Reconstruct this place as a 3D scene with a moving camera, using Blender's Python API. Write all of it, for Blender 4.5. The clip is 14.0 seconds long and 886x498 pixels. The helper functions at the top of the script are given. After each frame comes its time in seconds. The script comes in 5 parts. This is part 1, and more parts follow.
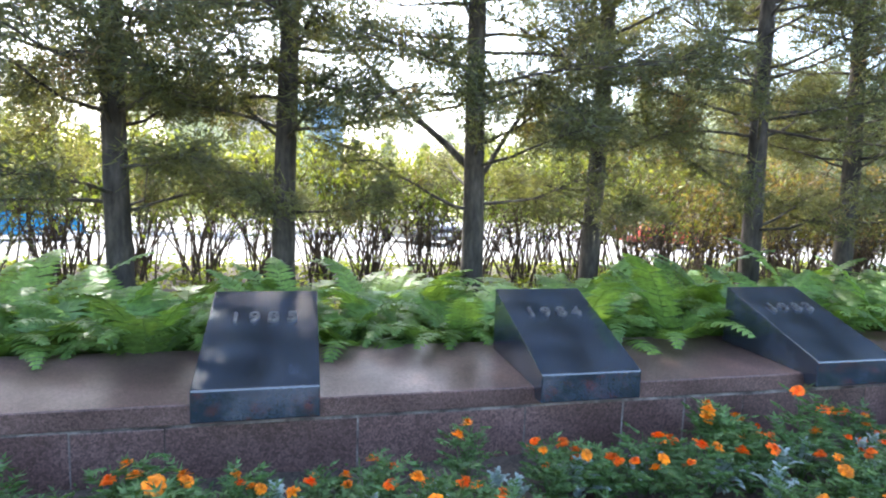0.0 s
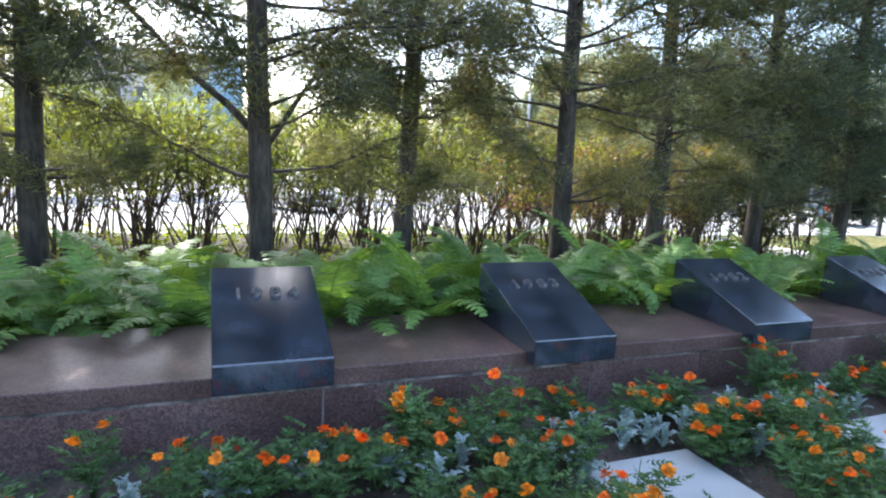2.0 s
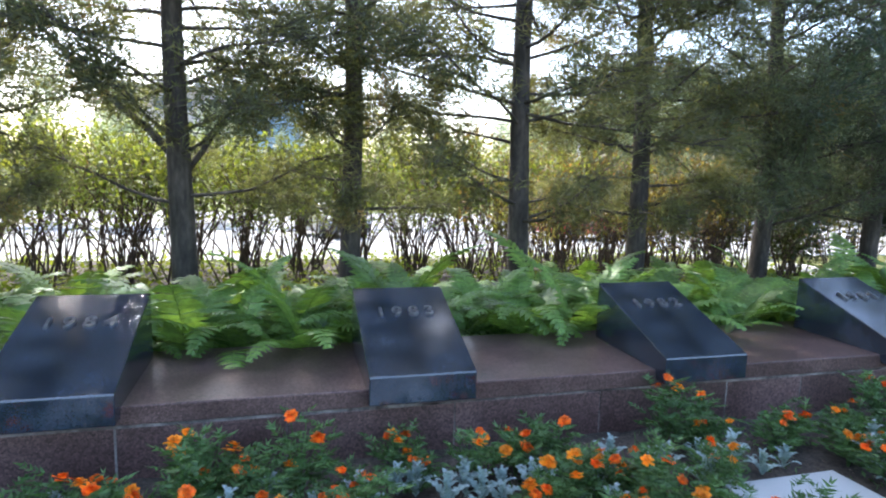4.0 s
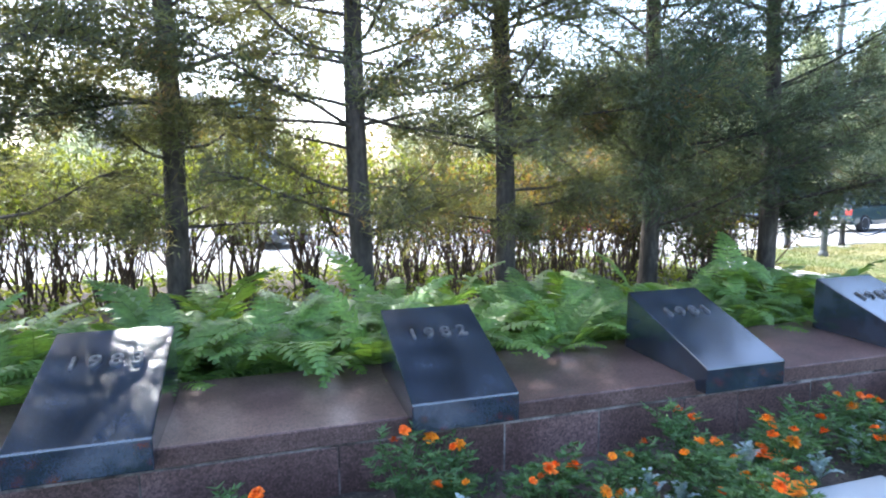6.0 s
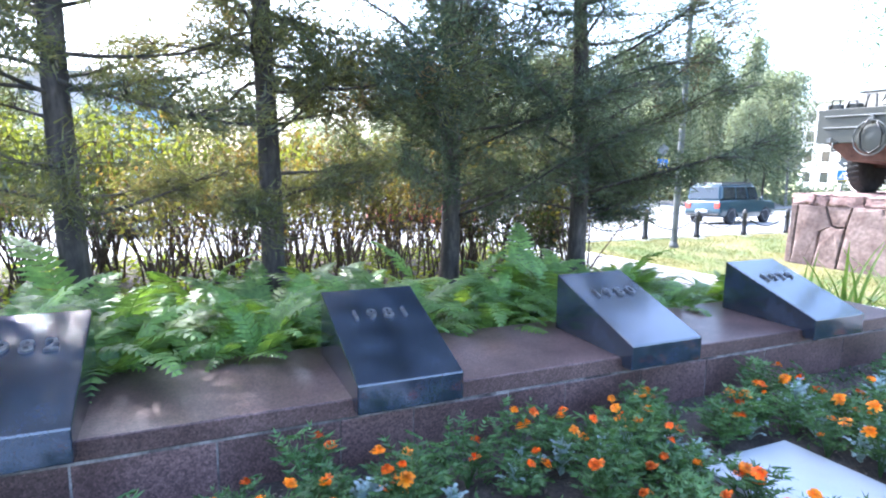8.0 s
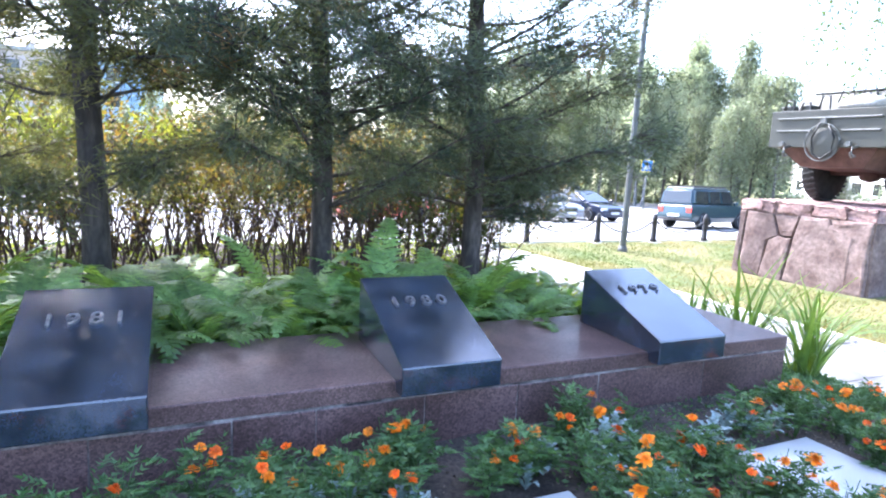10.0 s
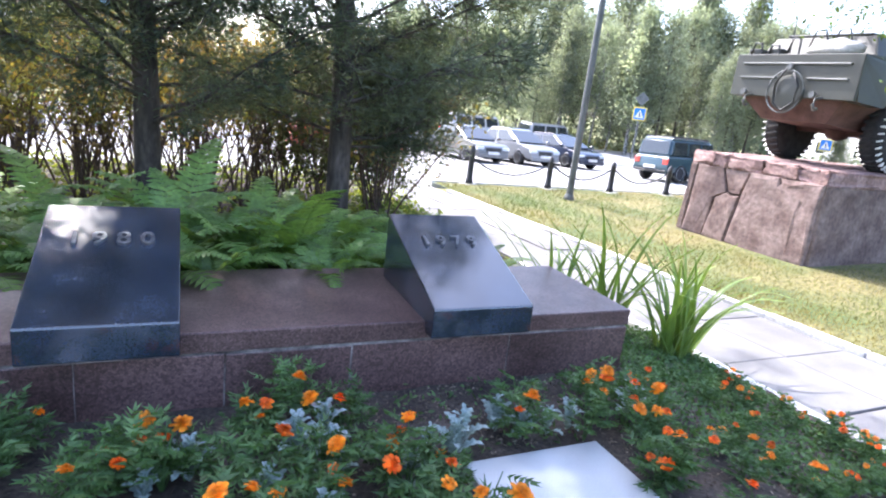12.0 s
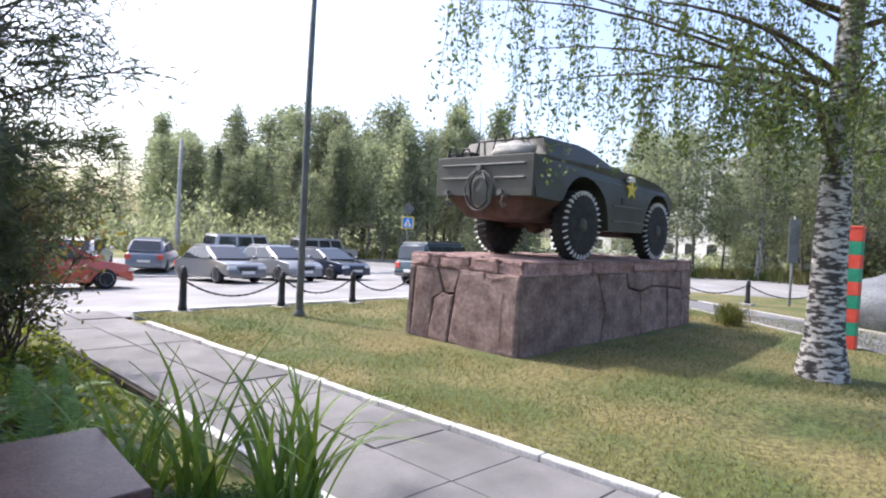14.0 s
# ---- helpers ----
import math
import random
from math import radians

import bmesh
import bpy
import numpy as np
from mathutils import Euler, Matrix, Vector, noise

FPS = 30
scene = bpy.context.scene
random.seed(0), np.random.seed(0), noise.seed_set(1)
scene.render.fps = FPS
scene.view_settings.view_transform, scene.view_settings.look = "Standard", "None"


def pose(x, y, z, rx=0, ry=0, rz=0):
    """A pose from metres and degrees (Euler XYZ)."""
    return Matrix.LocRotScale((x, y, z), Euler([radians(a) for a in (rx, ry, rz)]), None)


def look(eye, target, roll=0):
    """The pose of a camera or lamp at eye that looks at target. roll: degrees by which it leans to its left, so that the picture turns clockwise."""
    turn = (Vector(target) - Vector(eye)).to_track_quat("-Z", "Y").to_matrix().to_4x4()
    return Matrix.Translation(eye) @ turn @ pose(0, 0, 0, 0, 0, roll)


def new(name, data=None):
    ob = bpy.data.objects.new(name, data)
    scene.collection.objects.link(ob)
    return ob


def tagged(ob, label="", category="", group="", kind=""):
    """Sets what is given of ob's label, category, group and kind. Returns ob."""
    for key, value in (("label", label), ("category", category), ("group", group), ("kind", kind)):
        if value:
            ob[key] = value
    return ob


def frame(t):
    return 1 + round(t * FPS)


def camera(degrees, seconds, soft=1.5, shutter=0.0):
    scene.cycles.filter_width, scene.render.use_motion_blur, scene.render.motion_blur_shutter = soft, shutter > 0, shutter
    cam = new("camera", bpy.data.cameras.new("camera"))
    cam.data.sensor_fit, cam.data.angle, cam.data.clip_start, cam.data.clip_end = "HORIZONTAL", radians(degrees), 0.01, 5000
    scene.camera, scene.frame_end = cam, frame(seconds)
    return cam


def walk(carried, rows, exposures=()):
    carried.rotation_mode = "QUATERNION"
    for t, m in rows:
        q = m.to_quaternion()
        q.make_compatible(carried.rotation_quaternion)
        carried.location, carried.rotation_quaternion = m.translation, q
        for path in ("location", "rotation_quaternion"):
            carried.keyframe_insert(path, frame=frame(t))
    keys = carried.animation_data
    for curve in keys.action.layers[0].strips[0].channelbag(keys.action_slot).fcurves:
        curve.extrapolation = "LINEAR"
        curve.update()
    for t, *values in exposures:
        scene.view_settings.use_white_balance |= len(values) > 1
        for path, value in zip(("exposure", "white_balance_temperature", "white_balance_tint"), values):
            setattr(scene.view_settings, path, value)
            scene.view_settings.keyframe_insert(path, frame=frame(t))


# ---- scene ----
cam = camera(74.7, 14.0, 2.1)
PATH = [
    (0, (-4.978, -2.889, 1.816), (-4.512, -0.957, 1.59), 2.0),
    (0.5, (-4.756, -2.867, 1.868), (-4.243, -0.963, 1.533), -0.5),
    (1, (-4.412, -3.021, 1.892), (-3.943, -1.115, 1.507), 1.2),
    (1.5, (-4.074, -3.019, 1.89), (-3.415, -1.16, 1.557), 3.9),
    (2, (-3.697, -2.96, 1.895), (-2.955, -1.133, 1.567), 3.3),
    (4.5, (-1.888, -3.026, 1.872), (-1.39, -1.105, 1.627), 1.5),
    (5, (-1.473, -2.959, 1.857), (-0.922, -1.054, 1.593), 2.6),
    (5.5, (-1.128, -2.829, 1.922), (-0.517, -0.939, 1.686), 0.5),
    (6, (-0.693, -2.858, 1.983), (-0.117, -0.96, 1.732), -0.3),
    (6.5, (-0.256, -2.895, 1.938), (0.41, -1.038, 1.616), -2.2),
    (7, (0.228, -2.796, 1.928), (1.11, -1.027, 1.623), 0.6),
    (9.5, (2.219, -2.831, 1.933), (2.91, -0.972, 1.674), 1.7),
    (10, (2.633, -2.799, 1.901), (3.453, -0.999, 1.6), 3.0),
    (10.5, (3.03, -2.755, 1.896), (3.868, -0.962, 1.61), 3.4),
    (11, (3.426, -2.694, 1.884), (4.115, -0.836, 1.615), 1.2),
    (11.5, (3.836, -2.731, 1.883), (4.523, -0.892, 1.506), 0.8),
    (12, (4.316, -2.599, 1.862), (5.138, -0.847, 1.358), 6.8),
    (12.5, (4.72, -2.621, 1.877), (5.602, -0.858, 1.542), 1.3),
    (13, (5.206, -2.659, 1.885), (6.306, -1.012, 1.607), 2.6),
    (13.5, (5.669, -2.609, 1.893), (7.084, -1.202, 1.756), 5.2),
    (14, (6.111, -2.588, 1.882), (7.485, -1.136, 1.817), 3.0),
]
walk(cam, [(t, look(e, g, r)) for t, e, g, r in PATH], [(0, 2.82, 6230, 8), (1.5, 2.35, 6050, 8), (5, 2.4, 6080, 8), (7, 2.98, 5600, 11), (9.5, 3.0, 5550, 15), (11, 2.68, 5780, 17), (12.5, 2.25, 6020, 17), (14, 1.3, 6180, 17)])

# ---------------------------------------------------------------- light
SUN = Vector((-0.20, 0.62, 0.79)).normalized()
world = bpy.data.worlds.new("sky")
scene.world = world
world.use_nodes = True
wn = world.node_tree.nodes
sky = wn.new("ShaderNodeTexSky")
sky.sky_type = "NISHITA"
sky.sun_disc = False
sky.sun_elevation = math.asin(SUN.z)
sky.sun_rotation = math.atan2(SUN.x, SUN.y)
sky.dust_density = 3.2
sky.air_density = 1.0
wn["Background"].inputs["Strength"].default_value = 0.15
world.node_tree.links.new(sky.outputs[0], wn["Background"].inputs["Color"])
sun_data = bpy.data.lights.new("sun", "SUN")
sun_data.energy, sun_data.angle, sun_data.color = 2.3, radians(0.6), (1.0, 0.95, 0.86)
sun = new("sun", sun_data)
sun.matrix_world = look(SUN * 60, (0, 0, 0))


# ---------------------------------------------------------------- materials
def surf(name, c1, c2, scale=3.0, *rest, spec=0.5, **kw):
    m = surface(name, c1, c2, scale, *rest, **kw)
    m.node_tree.nodes["Principled BSDF"].inputs["Specular IOR Level"].default_value = spec
    return m


def surface(name, c1, c2, scale=3.0, rough=0.8, bump=0.2, fine=60.0, metal=0.0, speck=0.25, rand=0.0, isle=0.0, leaf=0.0, c3=None, coat=0.0, lo=0.35, hi=0.65, stretch=None, grain=0.0, glow=(1.5, 1.45, 0.5)):
    """Two colours mixed by a broad noise, a fine speckle and relief; rand and isle vary the brightness by object and by piece."""
    m = bpy.data.materials.new(name)
    m.use_nodes = True
    nt = m.node_tree
    n, l = nt.nodes, nt.links
    b = n["Principled BSDF"]
    tc = n.new("ShaderNodeTexCoord")
    src = tc.outputs["Object"]
    if stretch:
        mp = n.new("ShaderNodeMapping")
        mp.inputs["Scale"].default_value = stretch
        l.new(src, mp.inputs["Vector"])
        src = mp.outputs[0]
    na, nb = n.new("ShaderNodeTexNoise"), n.new("ShaderNodeTexNoise")
    na.inputs["Scale"].default_value, nb.inputs["Scale"].default_value = scale, fine
    na.inputs["Detail"].default_value, nb.inputs["Detail"].default_value = 5, 4
    l.new(src, na.inputs["Vector"])
    l.new(src, nb.inputs["Vector"])
    ramp = n.new("ShaderNodeValToRGB")
    e = ramp.color_ramp.elements
    e[0].position, e[1].position = lo, hi
    e[0].color, e[1].color = (*c1, 1), (*c2, 1)
    if c3:
        x = e.new(min(0.95, hi + 0.07))
        x.color = (*c3, 1)
    l.new(na.outputs["Fac"], ramp.inputs["Fac"])
    vary = n.new("ShaderNodeMapRange")
    vary.inputs["From Min"].default_value, vary.inputs["From Max"].default_value = 0.3, 0.7
    vary.inputs["To Min"].default_value, vary.inputs["To Max"].default_value = 1 - speck, 1 + speck
    l.new(nb.outputs["Fac"], vary.inputs["Value"])
    value = vary.outputs[0]
    for amount, node, out in ((rand, "ShaderNodeObjectInfo", "Random"), (isle, "ShaderNodeNewGeometry", "Random Per Island")):
        if amount:
            r, mr, mu = n.new(node), n.new("ShaderNodeMapRange"), n.new("ShaderNodeMath")
            mr.inputs["To Min"].default_value, mr.inputs["To Max"].default_value = 1 - amount, 1 + amount
            mu.operation = "MULTIPLY"
            l.new(r.outputs[out], mr.inputs["Value"])
            l.new(value, mu.inputs[0])
            l.new(mr.outputs[0], mu.inputs[1])
            value = mu.outputs[0]
    if grain:
        # crystals: uneven cells of light and dark mineral
        vo, mr, mu = n.new("ShaderNodeTexVoronoi"), n.new("ShaderNodeMapRange"), n.new("ShaderNodeMath")
        vo.inputs["Scale"].default_value = fine * 0.75
        sep = n.new("ShaderNodeSeparateColor")
        l.new(src, vo.inputs["Vector"])
        l.new(vo.outputs["Color"], sep.inputs[0])
        mr.inputs["To Min"].default_value, mr.inputs["To Max"].default_value = 1 - grain, 1 + grain
        mu.operation = "MULTIPLY"
        l.new(sep.outputs[0], mr.inputs["Value"])
        l.new(value, mu.inputs[0])
        l.new(mr.outputs[0], mu.inputs[1])
        value = mu.outputs[0]
    mix = n.new("ShaderNodeVectorMath")
    mix.operation = "SCALE"
    l.new(ramp.outputs["Color"], mix.inputs[0])
    l.new(value, mix.inputs["Scale"])
    l.new(mix.outputs[0], b.inputs["Base Color"])
    b.inputs["Roughness"].default_value, b.inputs["Metallic"].default_value = rough, metal
    b.inputs["Coat Weight"].default_value = coat
    b.inputs["Coat Roughness"].default_value = 0.06 if metal else 0.14
    if bump:
        bu = n.new("ShaderNodeBump")
        bu.inputs["Strength"].default_value, bu.inputs["Distance"].default_value = bump, 0.01
        l.new(nb.outputs["Fac"], bu.inputs["Height"])
        l.new(bu.outputs[0], b.inputs["Normal"])
    if leaf:
        tr, ms = n.new("ShaderNodeBsdfTranslucent"), n.new("ShaderNodeMixShader")
        warm = n.new("ShaderNodeVectorMath")
        warm.operation = "MULTIPLY"
        warm.inputs[1].default_value = glow
        l.new(mix.outputs[0], warm.inputs[0])
        l.new(warm.outputs[0], tr.inputs["Color"])
        ms.inputs[0].default_value = leaf
        l.new(b.outputs[0], ms.inputs[1])
        l.new(tr.outputs[0], ms.inputs[2])
        l.new(ms.outputs[0], n["Material Output"].inputs["Surface"])
    return m


def glass(name, tint, rough=0.03):
    m = bpy.data.materials.new(name)
    m.use_nodes = True
    b = m.node_tree.nodes["Principled BSDF"]
    b.inputs["Base Color"].default_value = (*tint, 1)
    b.inputs["Roughness"].default_value = rough
    b.inputs["Specular IOR Level"].default_value = 0.8
    return m


M_SOIL = surf("soil", (0.035, 0.026, 0.02), (0.075, 0.058, 0.045), 4, 0.95, 0.8, 45, speck=0.5)
M_GROUND = surf("rough_ground", (0.10, 0.12, 0.035), (0.20, 0.19, 0.07), 0.35, 0.95, 0.6, 9, speck=0.35)
M_LAWN = surf("lawn_turf", (0.064, 0.088, 0.02), (0.155, 0.133, 0.05), 0.7, 0.95, 0.9, 16, speck=0.6, lo=0.38, hi=0.62)
M_BLADE = surf("grass_blades", (0.08, 0.115, 0.025), (0.21, 0.17, 0.068), 0.5, 0.7, 0, 20, isle=0.45, leaf=0.3, lo=0.38, hi=0.62)
M_ASPHALT = surf("worn_asphalt", (0.21, 0.205, 0.2), (0.3, 0.295, 0.29), 0.5, 0.85, 0.3, 70, speck=0.15)
M_PATHASPH = surf("path_asphalt", (0.11, 0.11, 0.115), (0.17, 0.17, 0.17), 0.8, 0.9, 0.3, 70, speck=0.2)
M_PAVE = surf("concrete_paving", (0.13, 0.125, 0.12), (0.2, 0.193, 0.186), 1.6, 0.85, 0.25, 90, speck=0.12, rand=0.08)
M_KERB = surf("whitewashed_kerb", (0.45, 0.44, 0.42), (0.72, 0.71, 0.68), 3.5, 0.9, 0.5, 40, speck=0.2, rand=0.08)
M_GRANITE = surf("red_granite", (0.085, 0.048, 0.042), (0.155, 0.093, 0.083), 2.0, 0.4, 0.08, 110, speck=0.4, rand=0.16, grain=0.45)
M_GRANTOP = surf("red_granite_cap", (0.075, 0.045, 0.04), (0.135, 0.084, 0.074), 2.5, 0.42, 0.04, 130, speck=0.35, rand=0.12, coat=0.08, spec=0.28, grain=0.32)
M_MORTAR = surf("mortar", (0.04, 0.03, 0.026), (0.30, 0.26, 0.235), 6, 0.95, 0.4, 60)
M_DARK = surf("dark_granite", (0.012, 0.017, 0.027), (0.036, 0.046, 0.066), 4.5, 0.13, 0.01, 170, speck=0.4, rand=0.12, spec=0.9, coat=0.75)
M_NUM = surf("dull_metal", (0.10, 0.10, 0.105), (0.2, 0.2, 0.205), 20, 0.45, 0.1, 90, metal=0.75)
M_PLATE = surf("pale_stone", (0.34, 0.36, 0.37), (0.45, 0.465, 0.47), 2, 0.35, 0.03, 180, speck=0.12)
M_BARK = surf("pine_bark", (0.036, 0.029, 0.024), (0.092, 0.074, 0.063), 6, 0.95, 1.0, 26, speck=0.4, stretch=(1, 1, 0.35))
M_NEEDLE = surf("pine_needles", (0.068, 0.08, 0.052), (0.14, 0.138, 0.086), 1.1, 0.6, 0, 9, isle=0.35, leaf=0.55, c3=(0.2, 0.13, 0.085), hi=0.6)
M_FERN = surf("fern_frond", (0.095, 0.18, 0.045), (0.19, 0.295, 0.08), 2.2, 0.45, 0, 30, rand=0.3, isle=0.12, leaf=0.4)
M_STEM = surf("shrub_stems", (0.045, 0.032, 0.026), (0.11, 0.075, 0.055), 6, 0.95, 0.4, 40)
M_NEEDLE2 = surf("blue_green_needles", (0.045, 0.067, 0.05), (0.105, 0.122, 0.082), 1.1, 0.6, 0, 9, isle=0.35, leaf=0.48, c3=(0.16, 0.115, 0.075), hi=0.62, glow=(1.5, 1.45, 0.7))
M_HEDGE = surf("shrub_leaves", (0.085, 0.12, 0.03), (0.19, 0.20, 0.055), 0.9, 0.6, 0, 12, isle=0.4, leaf=0.45, c3=(0.25, 0.12, 0.045))
M_HEDGE2 = surf("brown_shrub_leaves", (0.09, 0.10, 0.035), (0.17, 0.10, 0.05), 0.9, 0.6, 0, 12, isle=0.4, leaf=0.45, c3=(0.24, 0.08, 0.045))
# darker copy of the shrub leaves: backlit shade under the pines is in the colour
M_HEDGE3 = surf("shade_dark_shrub_leaves", (0.035, 0.05, 0.022), (0.08, 0.085, 0.036), 0.9, 0.6, 0, 12, isle=0.4, leaf=0.4, c3=(0.13, 0.07, 0.035))
M_LITTER = surf("dry_litter", (0.09, 0.065, 0.045), (0.22, 0.18, 0.13), 6, 0.9, 0, 40, isle=0.5)
M_UNDER = surf("undergrowth", (0.10, 0.15, 0.03), (0.24, 0.27, 0.06), 1.2, 0.7, 0, 20, isle=0.4, leaf=0.4)
M_MARI = surf("marigold_leaves", (0.05, 0.11, 0.03), (0.10, 0.175, 0.06), 3, 0.6, 0, 30, isle=0.3, leaf=0.3, rand=0.15)
M_PETAL = surf("marigold_petals", (0.71, 0.105, 0.001), (0.78, 0.17, 0.002), 20, 0.6, 0, 60, rand=0.25, leaf=0.25, isle=0.2)
M_PETAL2 = surf("amber_petals", (0.75, 0.21, 0.002), (0.8, 0.28, 0.003), 20, 0.6, 0, 60, rand=0.15, leaf=0.25, isle=0.2)
M_SILVER = surf("silver_leaves", (0.22, 0.29, 0.29), (0.36, 0.43, 0.43), 8, 0.7, 0, 50, isle=0.15, leaf=0.2)
M_IRIS = surf("iris_leaves", (0.10, 0.18, 0.035), (0.2, 0.28, 0.075), 4, 0.45, 0, 60, isle=0.25, leaf=0.35, stretch=(1, 1, 0.2))
M_BIRCH = surf("birch_bark", (0.045, 0.04, 0.037), (0.43, 0.42, 0.39), 6.5, 0.85, 0.9, 30, speck=0.35, stretch=(1, 1, 3.0), lo=0.46, hi=0.56)
M_BLEAF = surf("birch_leaves", (0.055, 0.09, 0.028), (0.115, 0.16, 0.055), 1.0, 0.5, 0, 20, isle=0.4, leaf=0.36)
# distance haze is put into this leaf colour, paler and greyer than foliage
M_FOREST = surf("hazed_woodland_leaves", (0.155, 0.18, 0.125), (0.30, 0.32, 0.235), 0.25, 0.7, 0, 3, isle=0.3, leaf=0.56, rand=0.25, glow=(1.35, 1.4, 1.0))
M_PEDSTONE = surf("rough_red_stone", (0.135, 0.088, 0.075), (0.255, 0.185, 0.162), 3.0, 0.9, 1.0, 14, speck=0.3, rand=0.15)
M_PEDRIM = surf("pink_rim_stone", (0.20, 0.12, 0.106), (0.36, 0.24, 0.215), 3.5, 0.9, 1.0, 22, speck=0.3, rand=0.1)
M_JOINT = surf("dark_joint", (0.05, 0.04, 0.035), (0.1, 0.08, 0.07), 6, 0.95, 0.5, 40)
M_ARMY = surf("olive_paint", (0.037, 0.039, 0.031), (0.059, 0.06, 0.048), 1.6, 0.5, 0.05, 60, speck=0.08)
M_RUST = surf("rusty_underbody", (0.065, 0.032, 0.025), (0.12, 0.066, 0.053), 4, 0.85, 0.4, 40)
M_RUBBER = surf("tyre_rubber", (0.012, 0.012, 0.013), (0.03, 0.03, 0.03), 8, 0.85, 0.3, 60)
M_WHITE = surf("white_paint", (0.62, 0.62, 0.6), (0.78, 0.78, 0.76), 5, 0.6, 0.1, 50, speck=0.08)
M_YELLOW = surf("yellow_paint", (0.65, 0.5, 0.06), (0.75, 0.6, 0.1), 5, 0.5, 0.05, 50, speck=0.08)
M_BLUESIGN = surf("blue_paint", (0.02, 0.16, 0.5), (0.03, 0.2, 0.58), 5, 0.4, 0, 50, speck=0.05)
M_RED = surf("red_paint", (0.55, 0.05, 0.03), (0.66, 0.09, 0.06), 5, 0.55, 0.05, 50, speck=0.1)
M_GREEN = surf("green_paint", (0.01, 0.2, 0.12), (0.02, 0.27, 0.16), 5, 0.55, 0.05, 50, speck=0.1)
M_IRON = surf("black_iron", (0.012, 0.012, 0.013), (0.03, 0.03, 0.03), 8, 0.55, 0.2, 60)
M_STEEL = surf("grey_steel", (0.09, 0.095, 0.09), (0.15, 0.155, 0.15), 3, 0.5, 0.1, 60, metal=0.3)
M_ALLOY = surf("silver_wheel_alloy", (0.42, 0.43, 0.44), (0.55, 0.56, 0.57), 6, 0.4, 0.05, 60, metal=0.4, speck=0.06)
M_CONCRETE = surf("grey_concrete", (0.3, 0.29, 0.28), (0.42, 0.41, 0.39), 2, 0.9, 0.3, 50)
M_GLASS = glass("car_glass", (0.02, 0.025, 0.03))
M_LAMP = glass("lamp_glass", (0.6, 0.62, 0.62), 0.1)
M_BOULDER = surf("grey_boulder", (0.10, 0.11, 0.115), (0.2, 0.21, 0.215), 2, 0.9, 0.8, 25)
M_CLOTH = surf("grey_canvas", (0.35, 0.34, 0.31), (0.5, 0.48, 0.44), 4, 0.95, 0.4, 40)


# ---------------------------------------------------------------- building tools
def me_from(name, verts, faces, mat, smooth=False):
    me = bpy.data.meshes.new(name)
    me.from_pydata(verts if isinstance(verts, list) else verts.tolist(), [], faces if isinstance(faces, list) else faces.tolist())
    me.materials.append(mat)
    if smooth:
        me.polygons.foreach_set("use_smooth", [True] * len(me.polygons))
    return me


def me_bm(name, bm, mat, smooth=False):
    bmesh.ops.recalc_face_normals(bm, faces=bm.faces)
    me = bpy.data.meshes.new(name)
    bm.to_mesh(me)
    bm.free()
    me.materials.append(mat)
    if smooth:
        me.polygons.foreach_set("use_smooth", [True] * len(me.polygons))
    return me


def put(name, me, parent=None, m=None, label=""):
    """A part (or a thing, when it has no parent) on a mesh, at a pose in its parent's space."""
    ob = new(name, me)
    if parent:
        ob.parent = parent
    if m is not None:
        ob.matrix_basis = m
    if label:
        ob["label"] = label
    return ob


def part(name, bm, mat, parent=None, label="", smooth=False, m=None):
    return put(name, me_bm(name, bm, mat, smooth), parent, m, label)


def thing(name, label, category, group="", m=None):
    ob = new(name)
    ob.empty_display_size = 0.1
    if m is not None:
        ob.matrix_basis = m
    return tagged(ob, label, category, group)


def add_box(bm, lo, hi, bevel=0.0, rot=None, seg=1):
    c = [(a + b) / 2 for a, b in zip(lo, hi)]
    s = [b - a for a, b in zip(lo, hi)]
    m = Matrix.LocRotScale(c, rot, s)
    g = bmesh.ops.create_cube(bm, size=1, matrix=m)
    if bevel:
        es = list({e for v in g["verts"] for e in v.link_edges})
        bmesh.ops.bevel(bm, geom=es, offset=bevel, segments=seg, affect="EDGES", profile=0.5)
    return bm


def box(lo, hi, bevel=0.0, seg=1):
    return add_box(bmesh.new(), lo, hi, bevel, None, seg)


def add_prism(bm, outline, axis, a, b, bevel=0.0, seg=1):
    """Extrudes a 2D outline along an axis from a to b."""
    def p3(u, v, w):
        return (w, u, v) if axis == "x" else (u, w, v) if axis == "y" else (u, v, w)
    bot = [bm.verts.new(p3(u, v, a)) for u, v in outline]
    top = [bm.verts.new(p3(u, v, b)) for u, v in outline]
    n = len(outline)
    fs = [bm.faces.new(bot), bm.faces.new(top[::-1])]
    fs += [bm.faces.new((bot[i], top[i], top[(i + 1) % n], bot[(i + 1) % n])) for i in range(n)]
    if bevel:
        es = list({e for f in fs for e in f.edges})
        bmesh.ops.bevel(bm, geom=es, offset=bevel, segments=seg, affect="EDGES", profile=0.5)
    return bm


def prism(outline, axis, a, b, bevel=0.0, seg=1):
    return add_prism(bmesh.new(), outline, axis, a, b, bevel, seg)


